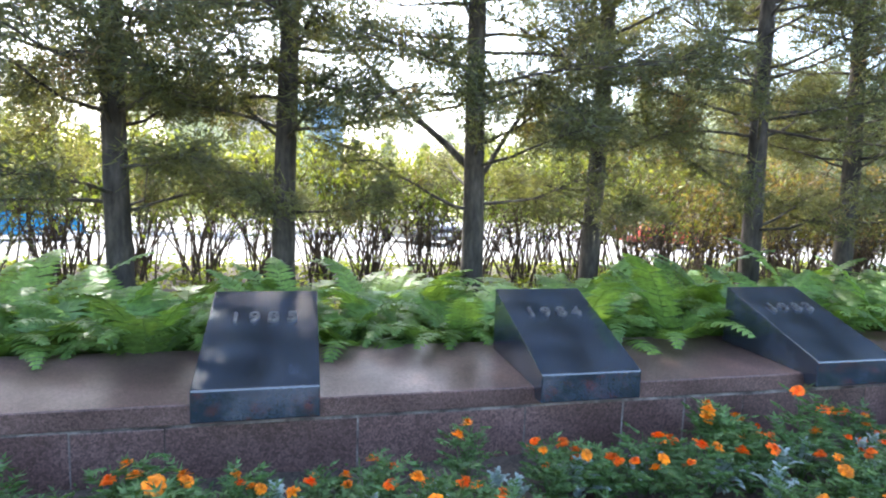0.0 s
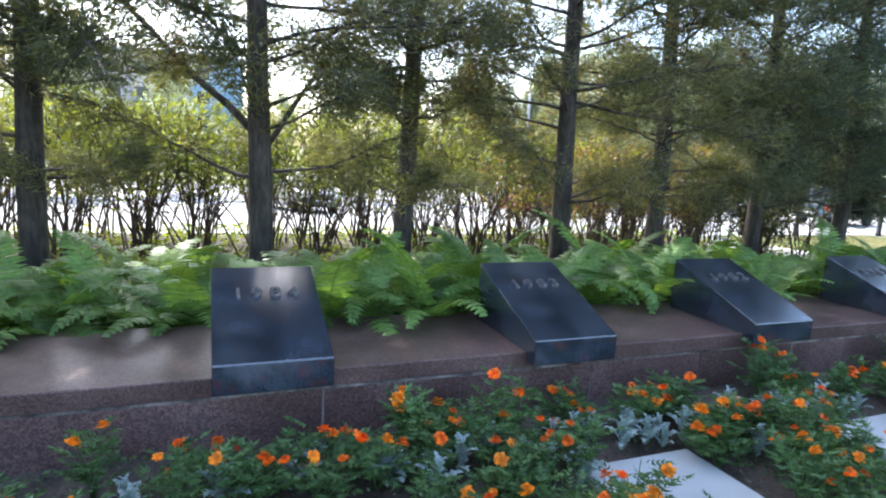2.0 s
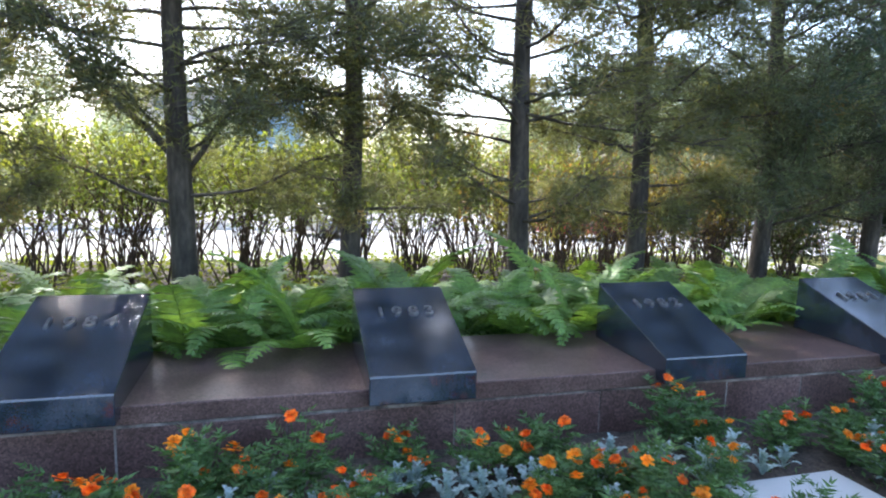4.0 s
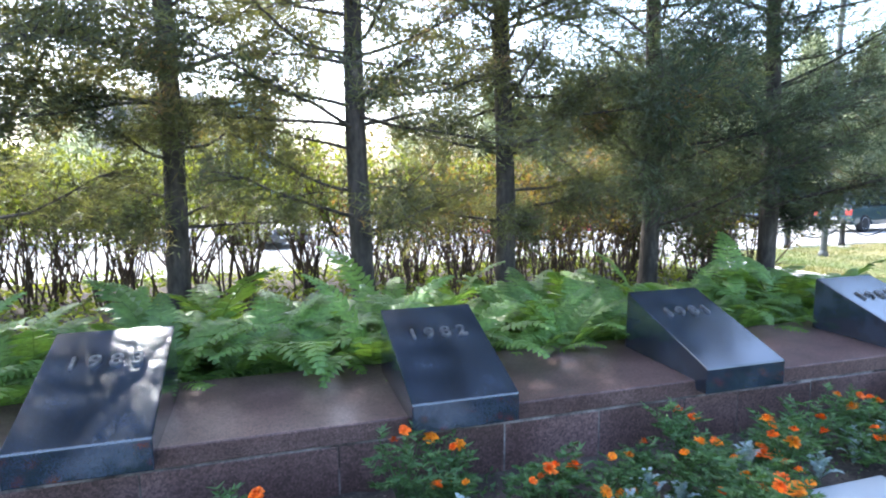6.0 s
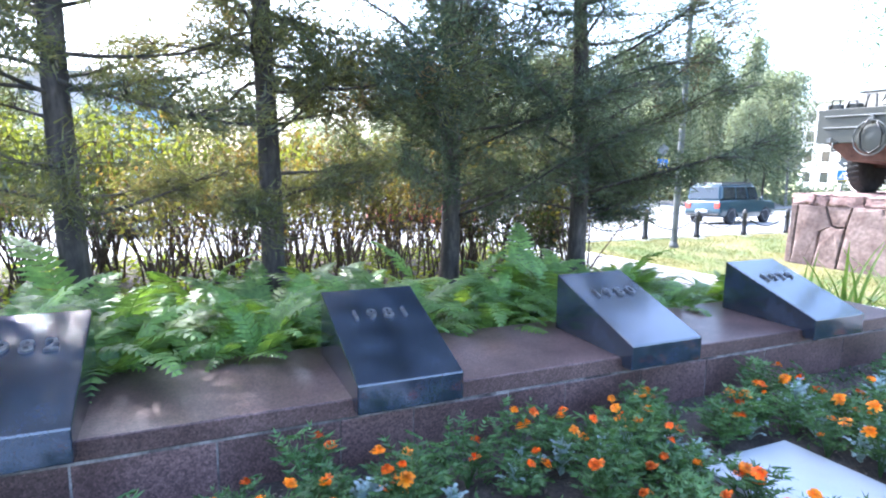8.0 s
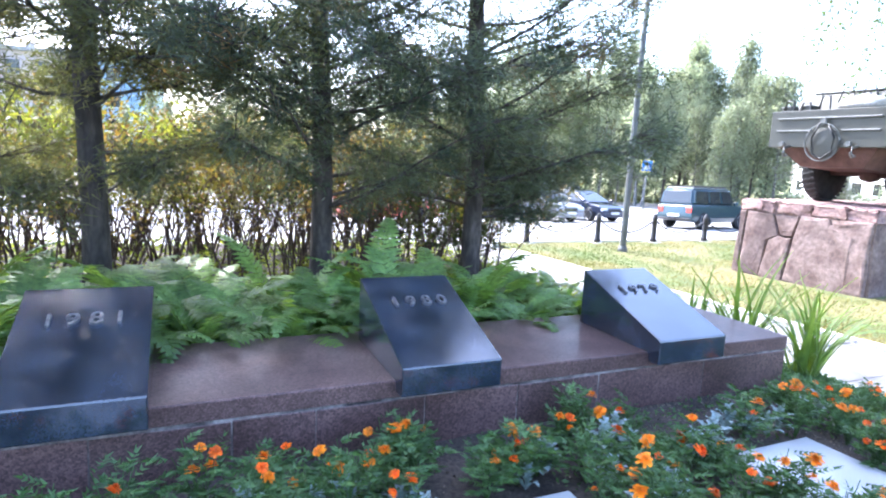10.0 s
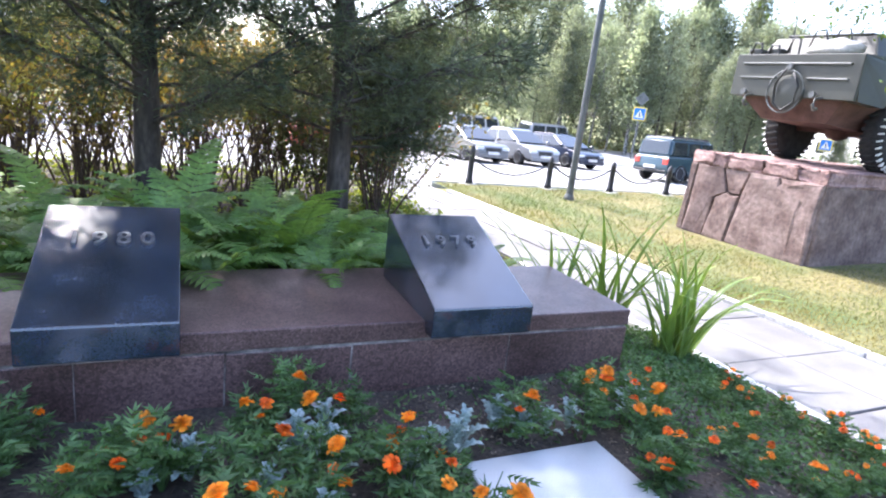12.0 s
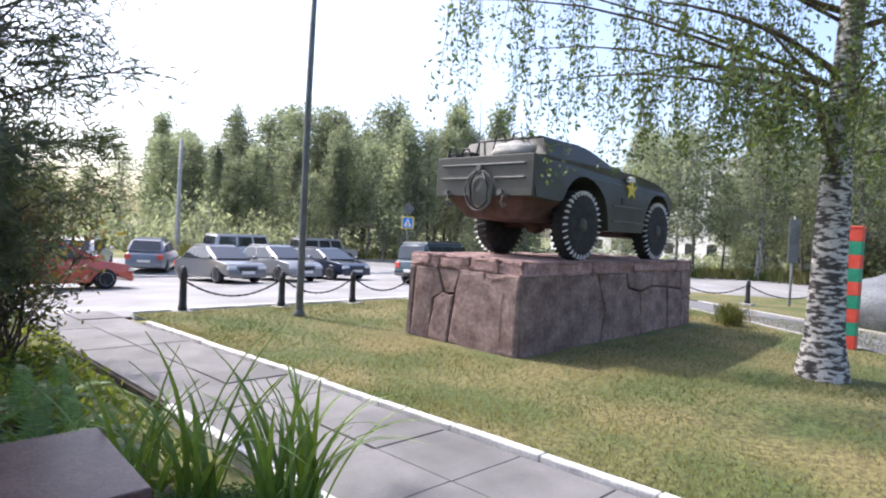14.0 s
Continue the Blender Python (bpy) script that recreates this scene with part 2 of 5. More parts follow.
def tube_vf(points, radii, sides, verts, faces):
    """Appends a tapered tube along points to the lists."""
    base = len(verts)
    pts = [Vector(p) for p in points]
    for i, p in enumerate(pts):
        d = (pts[min(i + 1, len(pts) - 1)] - pts[max(i - 1, 0)]).normalized()
        u = d.orthogonal().normalized() if abs(d.z) > 0.95 else d.cross(Vector((0, 0, 1))).normalized()
        w = d.cross(u)
        for k in range(sides):
            a = 2 * math.pi * k / sides
            q = p + (u * math.cos(a) + w * math.sin(a)) * radii[i]
            verts.append((q.x, q.y, q.z))
    for i in range(len(pts) - 1):
        for k in range(sides):
            a, b = base + i * sides + k, base + i * sides + (k + 1) % sides
            faces.append((a, b, b + sides, a + sides))
    faces.append(tuple(base + (len(pts) - 1) * sides + k for k in range(sides)))


def tube(name, points, radii, sides, mat, parent=None, m=None, label=""):
    v, f = [], []
    if not isinstance(radii, (list, tuple)):
        radii = [radii] * len(points)
    tube_vf(points, radii, sides, v, f)
    return put(name, me_from(name, v, f, mat, True), parent, m, label)


def lathe_bm(profile, sides=20, axis="z"):
    """Spins (radius, height) pairs round an axis."""
    bm = bmesh.new()
    rings = []
    for r, h in profile:
        ring = []
        for k in range(sides):
            a = 2 * math.pi * k / sides
            c, s = r * math.cos(a), r * math.sin(a)
            ring.append(bm.verts.new((c, s, h) if axis == "z" else (c, h, s) if axis == "y" else (h, c, s)))
        rings.append(ring)
    for i in range(len(rings) - 1):
        for k in range(sides):
            bm.faces.new((rings[i][k], rings[i][(k + 1) % sides], rings[i + 1][(k + 1) % sides], rings[i + 1][k]))
    bm.faces.new(rings[0][::-1])
    bm.faces.new(rings[-1])
    return bm


def blades(rng, centres, dirs, length, width):
    """Thin pointed blades at centres along dirs: one triangle each."""
    n = len(centres)
    d = dirs / np.linalg.norm(dirs, axis=1)[:, None]
    side = np.cross(d, rng.normal(size=(n, 3)))
    side /= np.linalg.norm(side, axis=1)[:, None] + 1e-9
    w = (np.asarray(width) * np.ones(n))[:, None] * side / 2
    ln = (np.asarray(length) * np.ones(n))[:, None]
    v = np.stack([centres - w, centres + w, centres + d * ln], 1).reshape(-1, 3)
    return v, np.arange(3 * n).reshape(-1, 3)


def leaf_quads(rng, centres, size, flat=0.0):
    """Small folded leaves facing any way (flat=1: lying)."""
    n = len(centres)
    u = rng.normal(size=(n, 3))
    u[:, 2] *= 1 - flat
    u /= np.linalg.norm(u, axis=1)[:, None]
    w = np.cross(u, rng.normal(size=(n, 3)))
    w /= np.linalg.norm(w, axis=1)[:, None] + 1e-9
    s = (size * rng.uniform(0.6, 1.3, n))[:, None]
    v = np.stack([centres - u * s, centres + w * s * 0.45, centres + u * s, centres - w * s * 0.45], 1).reshape(-1, 3)
    return v, np.arange(4 * n).reshape(-1, 4)


# ---------------------------------------------------------------- ground
def bed_z(x, y):
    """Height of the flower bed in front of the ledge."""
    z = 0.285 - 0.02 * max(0.0, -y)
    k = min(1.0, max(0.0, (x - 6.9) / 1.3))
    return z * (1 - k) + 0.03 * k


def fern_z(x, y):
    k = min(1.0, max(0.0, (y - 0.9) / 3.2))
    e = min(1.0, max(0.0, (x - 6.1) / 1.4))
    return (0.56 * (1 - k) + 0.06 * k) * (1 - e) + 0.03 * e


def sheet(name, x0, x1, y0, y1, step, zf, mat, label, category, rough=0.0):
    rng = np.random.default_rng(len(name))
    xs, ys = np.arange(x0, x1 + 1e-6, step), np.arange(y0, y1 + 1e-6, step)
    v = [(x, y, zf(x, y) + rng.uniform(-rough, rough)) for y in ys for x in xs]
    n = len(xs)
    f = [(j * n + i, j * n + i + 1, (j + 1) * n + i + 1, (j + 1) * n + i) for j in range(len(ys) - 1) for i in range(n - 1)]
    return tagged(put(name, me_from(name, v, f, mat, True)), label, category, kind="structure")


def path_left(y):
    return 8.33 - 0.07 * y


def path_right(y):
    return 10.08 - 0.10 * y


def ground_z(y):
    """The lot falls gently away from the lawn's kerb."""
    return -0.11 - 0.05 * min(max(y - 9.3, 0.0), 12.7)


def strip(name, x0, x1, ys, lift, mat):
    v = [(x, y, ground_z(y) + lift) for y in ys for x in (x0, x1)]
    return put(name, me_from(name, v, [(2 * i, 2 * i + 1, 2 * i + 3, 2 * i + 2) for i in range(len(ys) - 1)], mat))


tagged(strip("ground", -500, 500, (-500, 9.3, 22, 500), 0, M_GROUND), "rough grassy ground reaching to the horizon", "ground", kind="structure")
tagged(strip("road", -60, 60, (9.35, 22, 23.0), 0.05, M_ASPHALT), "pale worn asphalt of the parking lot and street", "road", kind="structure")
sheet("flower_bed_soil", -9.0, 8.3, -1.6, 1.0, 0.1, bed_z, M_SOIL, "dark crumbly flower bed soil", "soil", 0.012)
sheet("fern_bed_soil", -12.0, 7.6, 0.9, 9.3, 0.3, fern_z, M_SOIL, "dark shaded soil under the pines", "soil", 0.02)
tagged(part("pavement", box((-30, -9, -0.3), (8.2, -1.6, 0.1)), M_PAVE), "plain concrete plaza pavement", "pavement", kind="structure")


def lawn():
    xs = np.linspace(0, 1, 40)
    v, f = [], []
    ys = np.linspace(-9, 8.95, 45)
    for y in ys:
        for k in xs:
            x = path_right(y) + 0.1 + k * (19.9 + 0.62 * y - path_right(y))
            v.append((x, y, 0.005 + 0.02 * noise.noise((x * 0.7, y * 0.7, 0)) + 0.05 * max(0, y - 5) / 4))
    n = len(xs)
    f = [(j * n + i, j * n + i + 1, (j + 1) * n + i + 1, (j + 1) * n + i) for j in range(len(ys) - 1) for i in range(n - 1)]
    tagged(put("lawn", me_from("lawn", v, f, M_LAWN, True)), "mown sunlit lawn with dry yellow patches", "lawn", kind="structure")
    rng = np.random.default_rng(4)
    c = []
    while len(c) < 95000:
        y = rng.uniform(-5, 8.9)
        x = path_right(y) + 0.12 + rng.uniform(0, 1) ** 1.3 * 13
        if 12.6 < x < 19.8 and 2.75 < y < 5.5:
            continue
        c.append((x, y, 0.0 + 0.05 * max(0, y - 5) / 4))
    c = np.array(c)
    d = np.column_stack([rng.normal(0, 0.6, len(c)), rng.normal(0, 0.6, len(c)), np.ones(len(c))])
    bv, bf = blades(rng, c, d, rng.uniform(0.03, 0.075, len(c)), 0.009)
    tagged(put("lawn_grass", me_from("lawn_grass", bv, bf, M_BLADE)), "short green and straw-yellow grass blades", "grass", kind="stuff")


lawn()


# ---------------------------------------------------------------- ledge and slabs
LEDGE_TOP, LEDGE_END = 0.684, 6.96
SLABS = [(-5.505, "1985"), (-3.70, "1984"), (-1.855, "1983"), (-0.005, "1982"), (1.87, "1981"), (3.70, "1980"), (5.52, "1979")]


def ledge():
    """The red granite ledge: a mortar core faced with cap stones and front panels."""
    root = thing("granite_ledge", "long low red granite ledge with pale mortar joints", "ledge", m=pose(0, 0, 0))
    part("core", box((-11, 0.094, 0.1), (LEDGE_END - 0.03, 1.02, LEDGE_TOP - 0.012)), M_MORTAR, root, "pale mortar core")
    rng = random.Random(3)
    x = -10.9
    while x < LEDGE_END - 0.01:
        ends = [sx + 0.3 for sx, _ in SLABS if sx + 0.3 > x + 0.2] + [LEDGE_END]
        w = (ends[0] if x > -6 else -5.01) - x
        part("cap_stone", box((x, 0.085 + rng.uniform(-0.006, 0.005), LEDGE_TOP - 0.105), (x + w - 0.005, 1.035, LEDGE_TOP + rng.uniform(-0.002, 0.002)), 0.006), M_GRANTOP, root)
        x += w
    x = -10.9
    while x < LEDGE_END - 0.01:
        w = min(rng.choice((0.42, 0.62, 0.95)), LEDGE_END - x)
        if LEDGE_END - x - w < 0.3:
            w = LEDGE_END - x
        part("front_panel", box((x, 0.088 + rng.uniform(0, 0.006), 0.15), (x + w - rng.uniform(0.003, 0.007), 0.16, LEDGE_TOP - 0.12 + rng.uniform(-0.004, 0.004)), 0.004), M_GRANITE, root)
        x += w
    for y in (0.17, 0.6):
        part("end_panel", box((LEDGE_END - 0.06, y, 0.05), (LEDGE_END, y + 0.42, LEDGE_TOP - 0.116), 0.004), M_GRANITE, root)


def glyph(ch, size, depth):
    cu = bpy.data.curves.new("numeral", "FONT")
    cu.body, cu.size, cu.extrude, cu.bevel_depth, cu.offset = ch, size, depth, 0.0012, 0.0012
    cu.align_x, cu.align_y = "CENTER", "CENTER"
    ob = bpy.data.objects.new("numeral", cu)
    scene.collection.objects.link(ob)
    dg = bpy.context.evaluated_depsgraph_get()
    me = bpy.data.meshes.new_from_object(ob.evaluated_get(dg))
    bpy.data.objects.remove(ob)
    me.materials.clear()
    me.materials.append(M_NUM)
    return me


def slabs():
    glyphs = {c: glyph(c, 0.135, 0.008) for c in "1980234576"}
    prof = [(-0.02, 0.625), (-0.02, 0.787), (0.835, 1.11), (0.835, LEDGE_TOP + 0.004), (0.075, LEDGE_TOP + 0.004), (0.075, 0.62)]
    body = me_bm("wedge_block", prism([(u, v - 0.62) for u, v in prof], "x", 0, 0.612, 0.007, 2), M_DARK)
    slope = math.atan2(1.11 - 0.787, 0.855)
    for x, year in SLABS:
        root = thing("memorial_slab", "sloping polished dark granite slab with raised year " + year, "memorial slab", "memorial slabs along the ledge", pose(x, 0, 0.62))
        put("wedge_block", body, root)
        for i, ch in enumerate(year):
            u = 0.545
            z = 0.167 + (u + 0.02) * math.tan(slope)
            nrm = Vector((0, -math.sin(slope), math.cos(slope)))
            p = Vector((0.306 + (i - 1.5) * 0.105, u, z)) + nrm * 0.007
            put("numeral", glyphs[ch], root, Matrix.Translation(p) @ Matrix.Rotation(slope, 4, "X"), "dull raised metal numeral")


ledge()
slabs()


def bed_plates():
    me = me_bm("stone_plate", box((0, -0.8, 0), (0.74, 0, 0.05), 0.006), M_PLATE)
    for x, year in SLABS:
        ob = put("stone_plate", me, None, pose(x - 0.05, -0.62, bed_z(x, -1.0) - 0.018, -1.1, 0, 0))
        tagged(ob, "pale smooth stone plate lying in the flower bed", "stone plate", "plates in the flower bed")


bed_plates()


# ---------------------------------------------------------------- paved path with kerb
def paved_path():
    root = thing("paved_path", "pale concrete slab path with open joints", "path", m=pose(0, 0, 0))
    root["kind"] = "structure"
    tagged(part("joint_bed", prism([(path_left(-6) + 0.02, -6), (path_right(-6), -6), (path_right(9.3), 9.3), (path_left(9.3) + 0.02, 9.3)], "z", -0.2, -0.03), M_SOIL, root), "dark soil in the joints")
    rng = random.Random(8)
    y = -5.54
    row = 0
    while y < 9.2:
        for col in range(2):
            k0, k1 = (0.0, 0.5) if col == 0 else (0.5, 1.0)
            g = 0.008
            y1 = y + 0.855
            q = []
            for yy, k, dx in ((y + g, k0, g), (y + g, k1, -g), (y1 - g, k1, -g), (y1 - g, k0, g)):
                xl, xr = path_left(yy) + 0.05, path_right(yy) - 0.02
                q.append((xl + (xr - xl) * k + dx, yy))
            dz = rng.uniform(-0.006, 0.004)
            ob = part("paving_slab", prism(q, "z", -0.06, dz, 0.004), M_PAVE, root)
            ob.rotation_euler = (rng.uniform(-0.0006, 0.0006), rng.uniform(-0.0004, 0.0004), 0)
        y += 0.855 if row % 3 else 0.85
        row += 1
    for side, off in ((path_right, 0.0), (path_left, -0.07)):
        kerb = thing("path_kerb", "whitewashed worn concrete kerb along the path", "kerb", m=pose(0, 0, 0))
        kerb["kind"] = "structure"
        y = -5.6 if side is path_right else -1.6
        top = 7.6 if side is path_right else 2.5
        while y < top:
            y1 = y + 0.98
            q = [(side(y) + off, y), (side(y) + off + 0.1, y), (side(y1 - 0.012) + off + 0.1, y1 - 0.012), (side(y1 - 0.012) + off, y1 - 0.012)]
            part("kerb_stone", prism(q, "z", -0.15, 0.045 + rng.uniform(-0.008, 0.008), 0.014, 2), M_KERB, kerb)
            y = y1


# ---------------------------------------------------------------- pines
def grow_pine(seed, height=10.0, fork=False, full=False, rich=False, skirt=None):
    rng = np.random.default_rng(seed)
    tv, tf = [], []
    zs = np.linspace(0, height, 14)
    lean = rng.uniform(-0.02, 0.02, 2)
    pts = [(lean[0] * z + 0.05 * math.sin(z * 0.9 + seed), lean[1] * z + 0.05 * math.cos(z * 0.8 + seed), z - 0.1) for z in zs]
    rad = [0.127 * (1 - 0.85 * z / height) + (0.03 if z < 0.3 else 0) for z in zs]
    tube_vf(pts, rad, 12, tv, tf)
    cen, dirs = [], []

    def at(z):
        return Vector((np.interp(z, zs, [p[0] for p in pts]), np.interp(z, zs, [p[1] for p in pts]), z))

    def limb(z, az, length, rise, r, bare):
        p, d = at(z), Vector((math.cos(az), math.sin(az), rise))
        line = [p.copy()]
        n = 6
        for i in range(n):
            d = (d + Vector((rng.normal(0, 0.14), rng.normal(0, 0.14), rng.normal(0.03, 0.08)))).normalized()
            p = p + d * length / n
            line.append(p.copy())
        tube_vf(line, [r * (1 - 0.8 * i / n) for i in range(n + 1)], 5, tv, tf)
        for i in range(1, n + 1):
            if i / n < bare:
                continue
            for _ in range((4 if full and z < 2.9 and i > 2 else 3) if i < n else 5):
                q, e = line[i], Vector((d.x + rng.normal(0, 0.8), d.y + rng.normal(0, 0.8), rng.normal(0.12, 0.35))).normalized()
                tl = rng.uniform(0.18, 0.5) * (0.6 + 0.2 * length)
                tip = q + e * tl
                tube_vf([q, q + e * tl * 0.55 + Vector((0, 0, 0.02)), tip], [0.007, 0.005, 0.003], 3, tv, tf)
                for s in (0.4, 0.6, 0.8, 1.0):
                    if rng.uniform() < 0.15:
                        continue
                    c = q + e * tl * s + Vector(rng.normal(0, 0.06, 3))
                    m = 25 if 4.2 < z < 7.0 else (15 if z < 2.5 else 11) if full else 20 if rich and z < 2.7 else 16
                    o = rng.normal(size=(m, 3)) * 0.7 + np.array(e)[None, :]
                    cen.append(np.array(c)[None, :] + rng.normal(0, 0.065, (m, 3)))
                    dirs.append(o)

    z = 1.35
    while z < height - 0.3:
        k = rng.integers(3, 6)
        a0 = rng.uniform(0, 6.28)
        for i in range(k):
            low = z < 2.2 and not full
            ln = max(0.35, (1.9 if not low else 1.3) * (1 - 0.75 * (z - 1.3) / height) * rng.uniform(0.7, 1.2)) * (1.1 if full else 1)
            if low and rng.uniform() < 0.35:
                continue
            limb(z + rng.uniform(-0.16, 0.16), a0 + i * 6.28 / k + rng.normal(0, 0.3), ln, rng.uniform(0.08, 0.4) if full and z < 5 else rng.uniform(-0.12, 0.35) if z < 5 else 0.5, 0.022 if z < 5 else 0.015, 0.5 if low else 0.12 if full else 0.22)
        z += rng.uniform(0.2, 0.33) if full and z < 2.7 else rng.uniform(0.27, 0.45)
    if skirt is not None:
        # low leafy boughs that reach out to one side
        for i in range(11):
            limb(rng.uniform(1.0, 2.1), skirt + rng.uniform(-0.7, 0.7), rng.uniform(0.8, 1.35), rng.uniform(-0.15, 0.25), 0.02, 0.25)
    if fork:
        limb(1.75, 2.55, 2.6, 0.75, 0.045, 0.5)
        limb(1.6, 0.4, 1.9, 1.4, 0.035, 0.5)
    c, d = np.concatenate(cen), np.concatenate(dirs)
    v, f = blades(rng, c, d, rng.uniform(0.08, 0.14, len(c)), 0.0145)
    return me_from("trunk", tv, tf, M_BARK, True), me_from("crown", v, f, M_NEEDLE2 if full else M_NEEDLE)


def pines():
    kinds = [grow_pine(11), grow_pine(12), grow_pine(13), grow_pine(14, fork=True), grow_pine(15, full=True, skirt=radians(-80)), grow_pine(16, full=True), grow_pine(18, rich=True), grow_pine(19, rich=True)]
    spots = [(-8.3, 3.2, 6, 40), (-6.66, 3.0, 7, 255), (-5.12, 3.2, 7, 130), (-3.28, 3.05, 3, 0), (-1.55, 3.5, 7, 70), (0.2, 3.03, 6, 200), (1.86, 3.28, 7, 300), (3.98, 3.49, 5, 160), (5.78, 3.38, 4, 95), (-10.2, 3.2, 2, 20)]
    for x, y, k, turn in spots:
        t = thing("pine_tree", "tall pine with bare grey trunk and ragged dark needles", "tree", "pines behind the ledge", pose(x, y, fern_z(x, y) - 0.05, 0, 0, turn))
        put("trunk", kinds[k][0], t)
        put("crown", kinds[k][1], t)


# ---------------------------------------------------------------- ferns
def frond_mesh(seed, length, arch):
    rng = np.random.default_rng(seed)
    v, f = [], []
    n = 22
    p, ang = np.array([0.0, 0.0, 0.0]), math.radians(78)
    line, angs = [p.copy()], [ang]
    for i in range(n):
        ang -= math.radians(arch) / n * (0.4 + 1.6 * i / n)
        p = p + np.array([math.cos(ang), 0, math.sin(ang)]) * length / n
        line.append(p.copy())
        angs.append(ang)
    tube_vf(line[::3] + [line[-1]], [0.005] * len(line[::3]) + [0.001], 3, v, f)
    for i in range(2, n + 1):
        s = i / n
        w = 0.17 * length * math.sin(math.pi * min(1, s ** 0.75 * 0.93 + 0.03)) ** 0.8 + 0.006
        up = np.array([-math.sin(angs[i]), 0, math.cos(angs[i])])
        fw = np.array([math.cos(angs[i]), 0, math.sin(angs[i])])
        h = length / n * 0.48
        for side in (-1, 1):
            o = line[i]
            tip = o + np.array([0, side * w, 0]) + fw * w * 0.35 - up * w * rng.uniform(0.0, 0.3)
            mid = o + (tip - o) * 0.5 + up * 0.008
            b = len(v)
            v += [tuple(o - fw * h * 0.8), tuple(mid - fw * h), tuple(tip), tuple(mid + fw * h), tuple(o + fw * h * 0.8)]
            f += [(b, b + 1, b + 3, b + 4), (b + 1, b + 2, b + 3)]
    return me_from("frond", v, f, M_FERN)


def ferns():
    meshes = [frond_mesh(i, ln, ar) for i, (ln, ar) in enumerate(((0.85, 70), (0.75, 95), (0.95, 55), (0.7, 85), (0.9, 105)))]
    rng = random.Random(5)
    for row, (y, gap, big) in enumerate(((1.16, 0.42, 0.84), (1.52, 0.5, 1.0), (1.9, 0.55, 1.1), (2.35, 0.62, 1.2), (2.85, 0.8, 1.1))):
        x = -9.6 + row * 0.2
        while x < 6.75 - 0.12 * row:
            px, py = x + rng.uniform(-0.14, 0.14), y + rng.uniform(-0.14, 0.14)
            s = big * rng.uniform(0.72, 1.12) * (0.8 if px > 5.2 else 1.3 if row == 0 and px < 1.0 else 1)
            t = thing("fern", "lush green fern with arching fronds behind the ledge", "fern", "ferns in the bed", pose(px, py, fern_z(px, py) - 0.02, 0, 0, rng.uniform(0, 360)) @ Matrix.Scale(s, 4))
            k = rng.randint(8, 10)
            for i in range(k):
                put("frond", rng.choice(meshes), t, Matrix.Rotation(radians(i * 360 / k + rng.uniform(-16, 16)), 4, "Z") @ Matrix.Rotation(radians(rng.uniform(-4, 34)), 4, "Y") @ Matrix.Scale(rng.uniform(0.8, 1.1), 4))
            x += gap * rng.uniform(0.8, 1.2)
    for px, py, s in ((6.75, 1.7, 0.7), (7.1, 2.3, 0.6), (6.9, 3.0, 0.7), (7.3, 3.8, 0.55), (7.25, 1.6, 0.5)):
        t = thing("fern", "small green fern beside the path", "fern", "ferns in the bed", pose(px, py, fern_z(px, py) - 0.02, 0, 0, 50 * px) @ Matrix.Scale(s, 4))
        for i in range(8):
            put("frond", meshes[i % 5], t, Matrix.Rotation(radians(i * 45 + rng.uniform(-16, 16)), 4, "Z") @ Matrix.Rotation(radians(rng.uniform(-4, 34)), 4, "Y"))


# ---------------------------------------------------------------- hedge
def shrub_meshes(seed, leaf_mat, dense=False):
    rng = np.random.default_rng(seed)
    c, stem_list = [], []
    for i in range(10):
        v, f = [], []
        a, tilt = rng.uniform(0, 6.28), rng.uniform(0.1, 0.45)
        p, d = Vector((rng.normal(0, 0.13), rng.normal(0, 0.13), -0.05)), Vector((math.cos(a) * tilt, math.sin(a) * tilt, 1)).normalized()
        line = [p.copy()]
        for k in range(6):
            d = (d + Vector((rng.normal(0, 0.13), rng.normal(0, 0.13), 0.03))).normalized()
            p = p + d * 0.38
            line.append(p.copy())
            if k > 0:
                for _ in range(2):
                    e = (d + Vector(rng.normal(0, 0.6, 3))).normalized()
                    q = p + e * rng.uniform(0.25, 0.55)
                    tube_vf([p, (p + q) / 2 + Vector((0, 0, 0.02)), q], [0.008, 0.006, 0.003], 3, v, f)
                    if k > 1 or dense:
                        m = 20 if dense else 15 if k > 2 else 4
                        c.append(np.array(p + (q - p) * 0.7)[None, :] + rng.normal(0, 0.13, (m, 3)))
        tube_vf(line, [0.019 - 0.0022 * k for k in range(7)], 5, v, f)
        stem_list.append(me_from("stem", v, f, M_STEM, True))
    lv, lf = leaf_quads(rng, np.concatenate(c), 0.05)
    return stem_list, me_from("leaf_mass", lv, lf, leaf_mat)


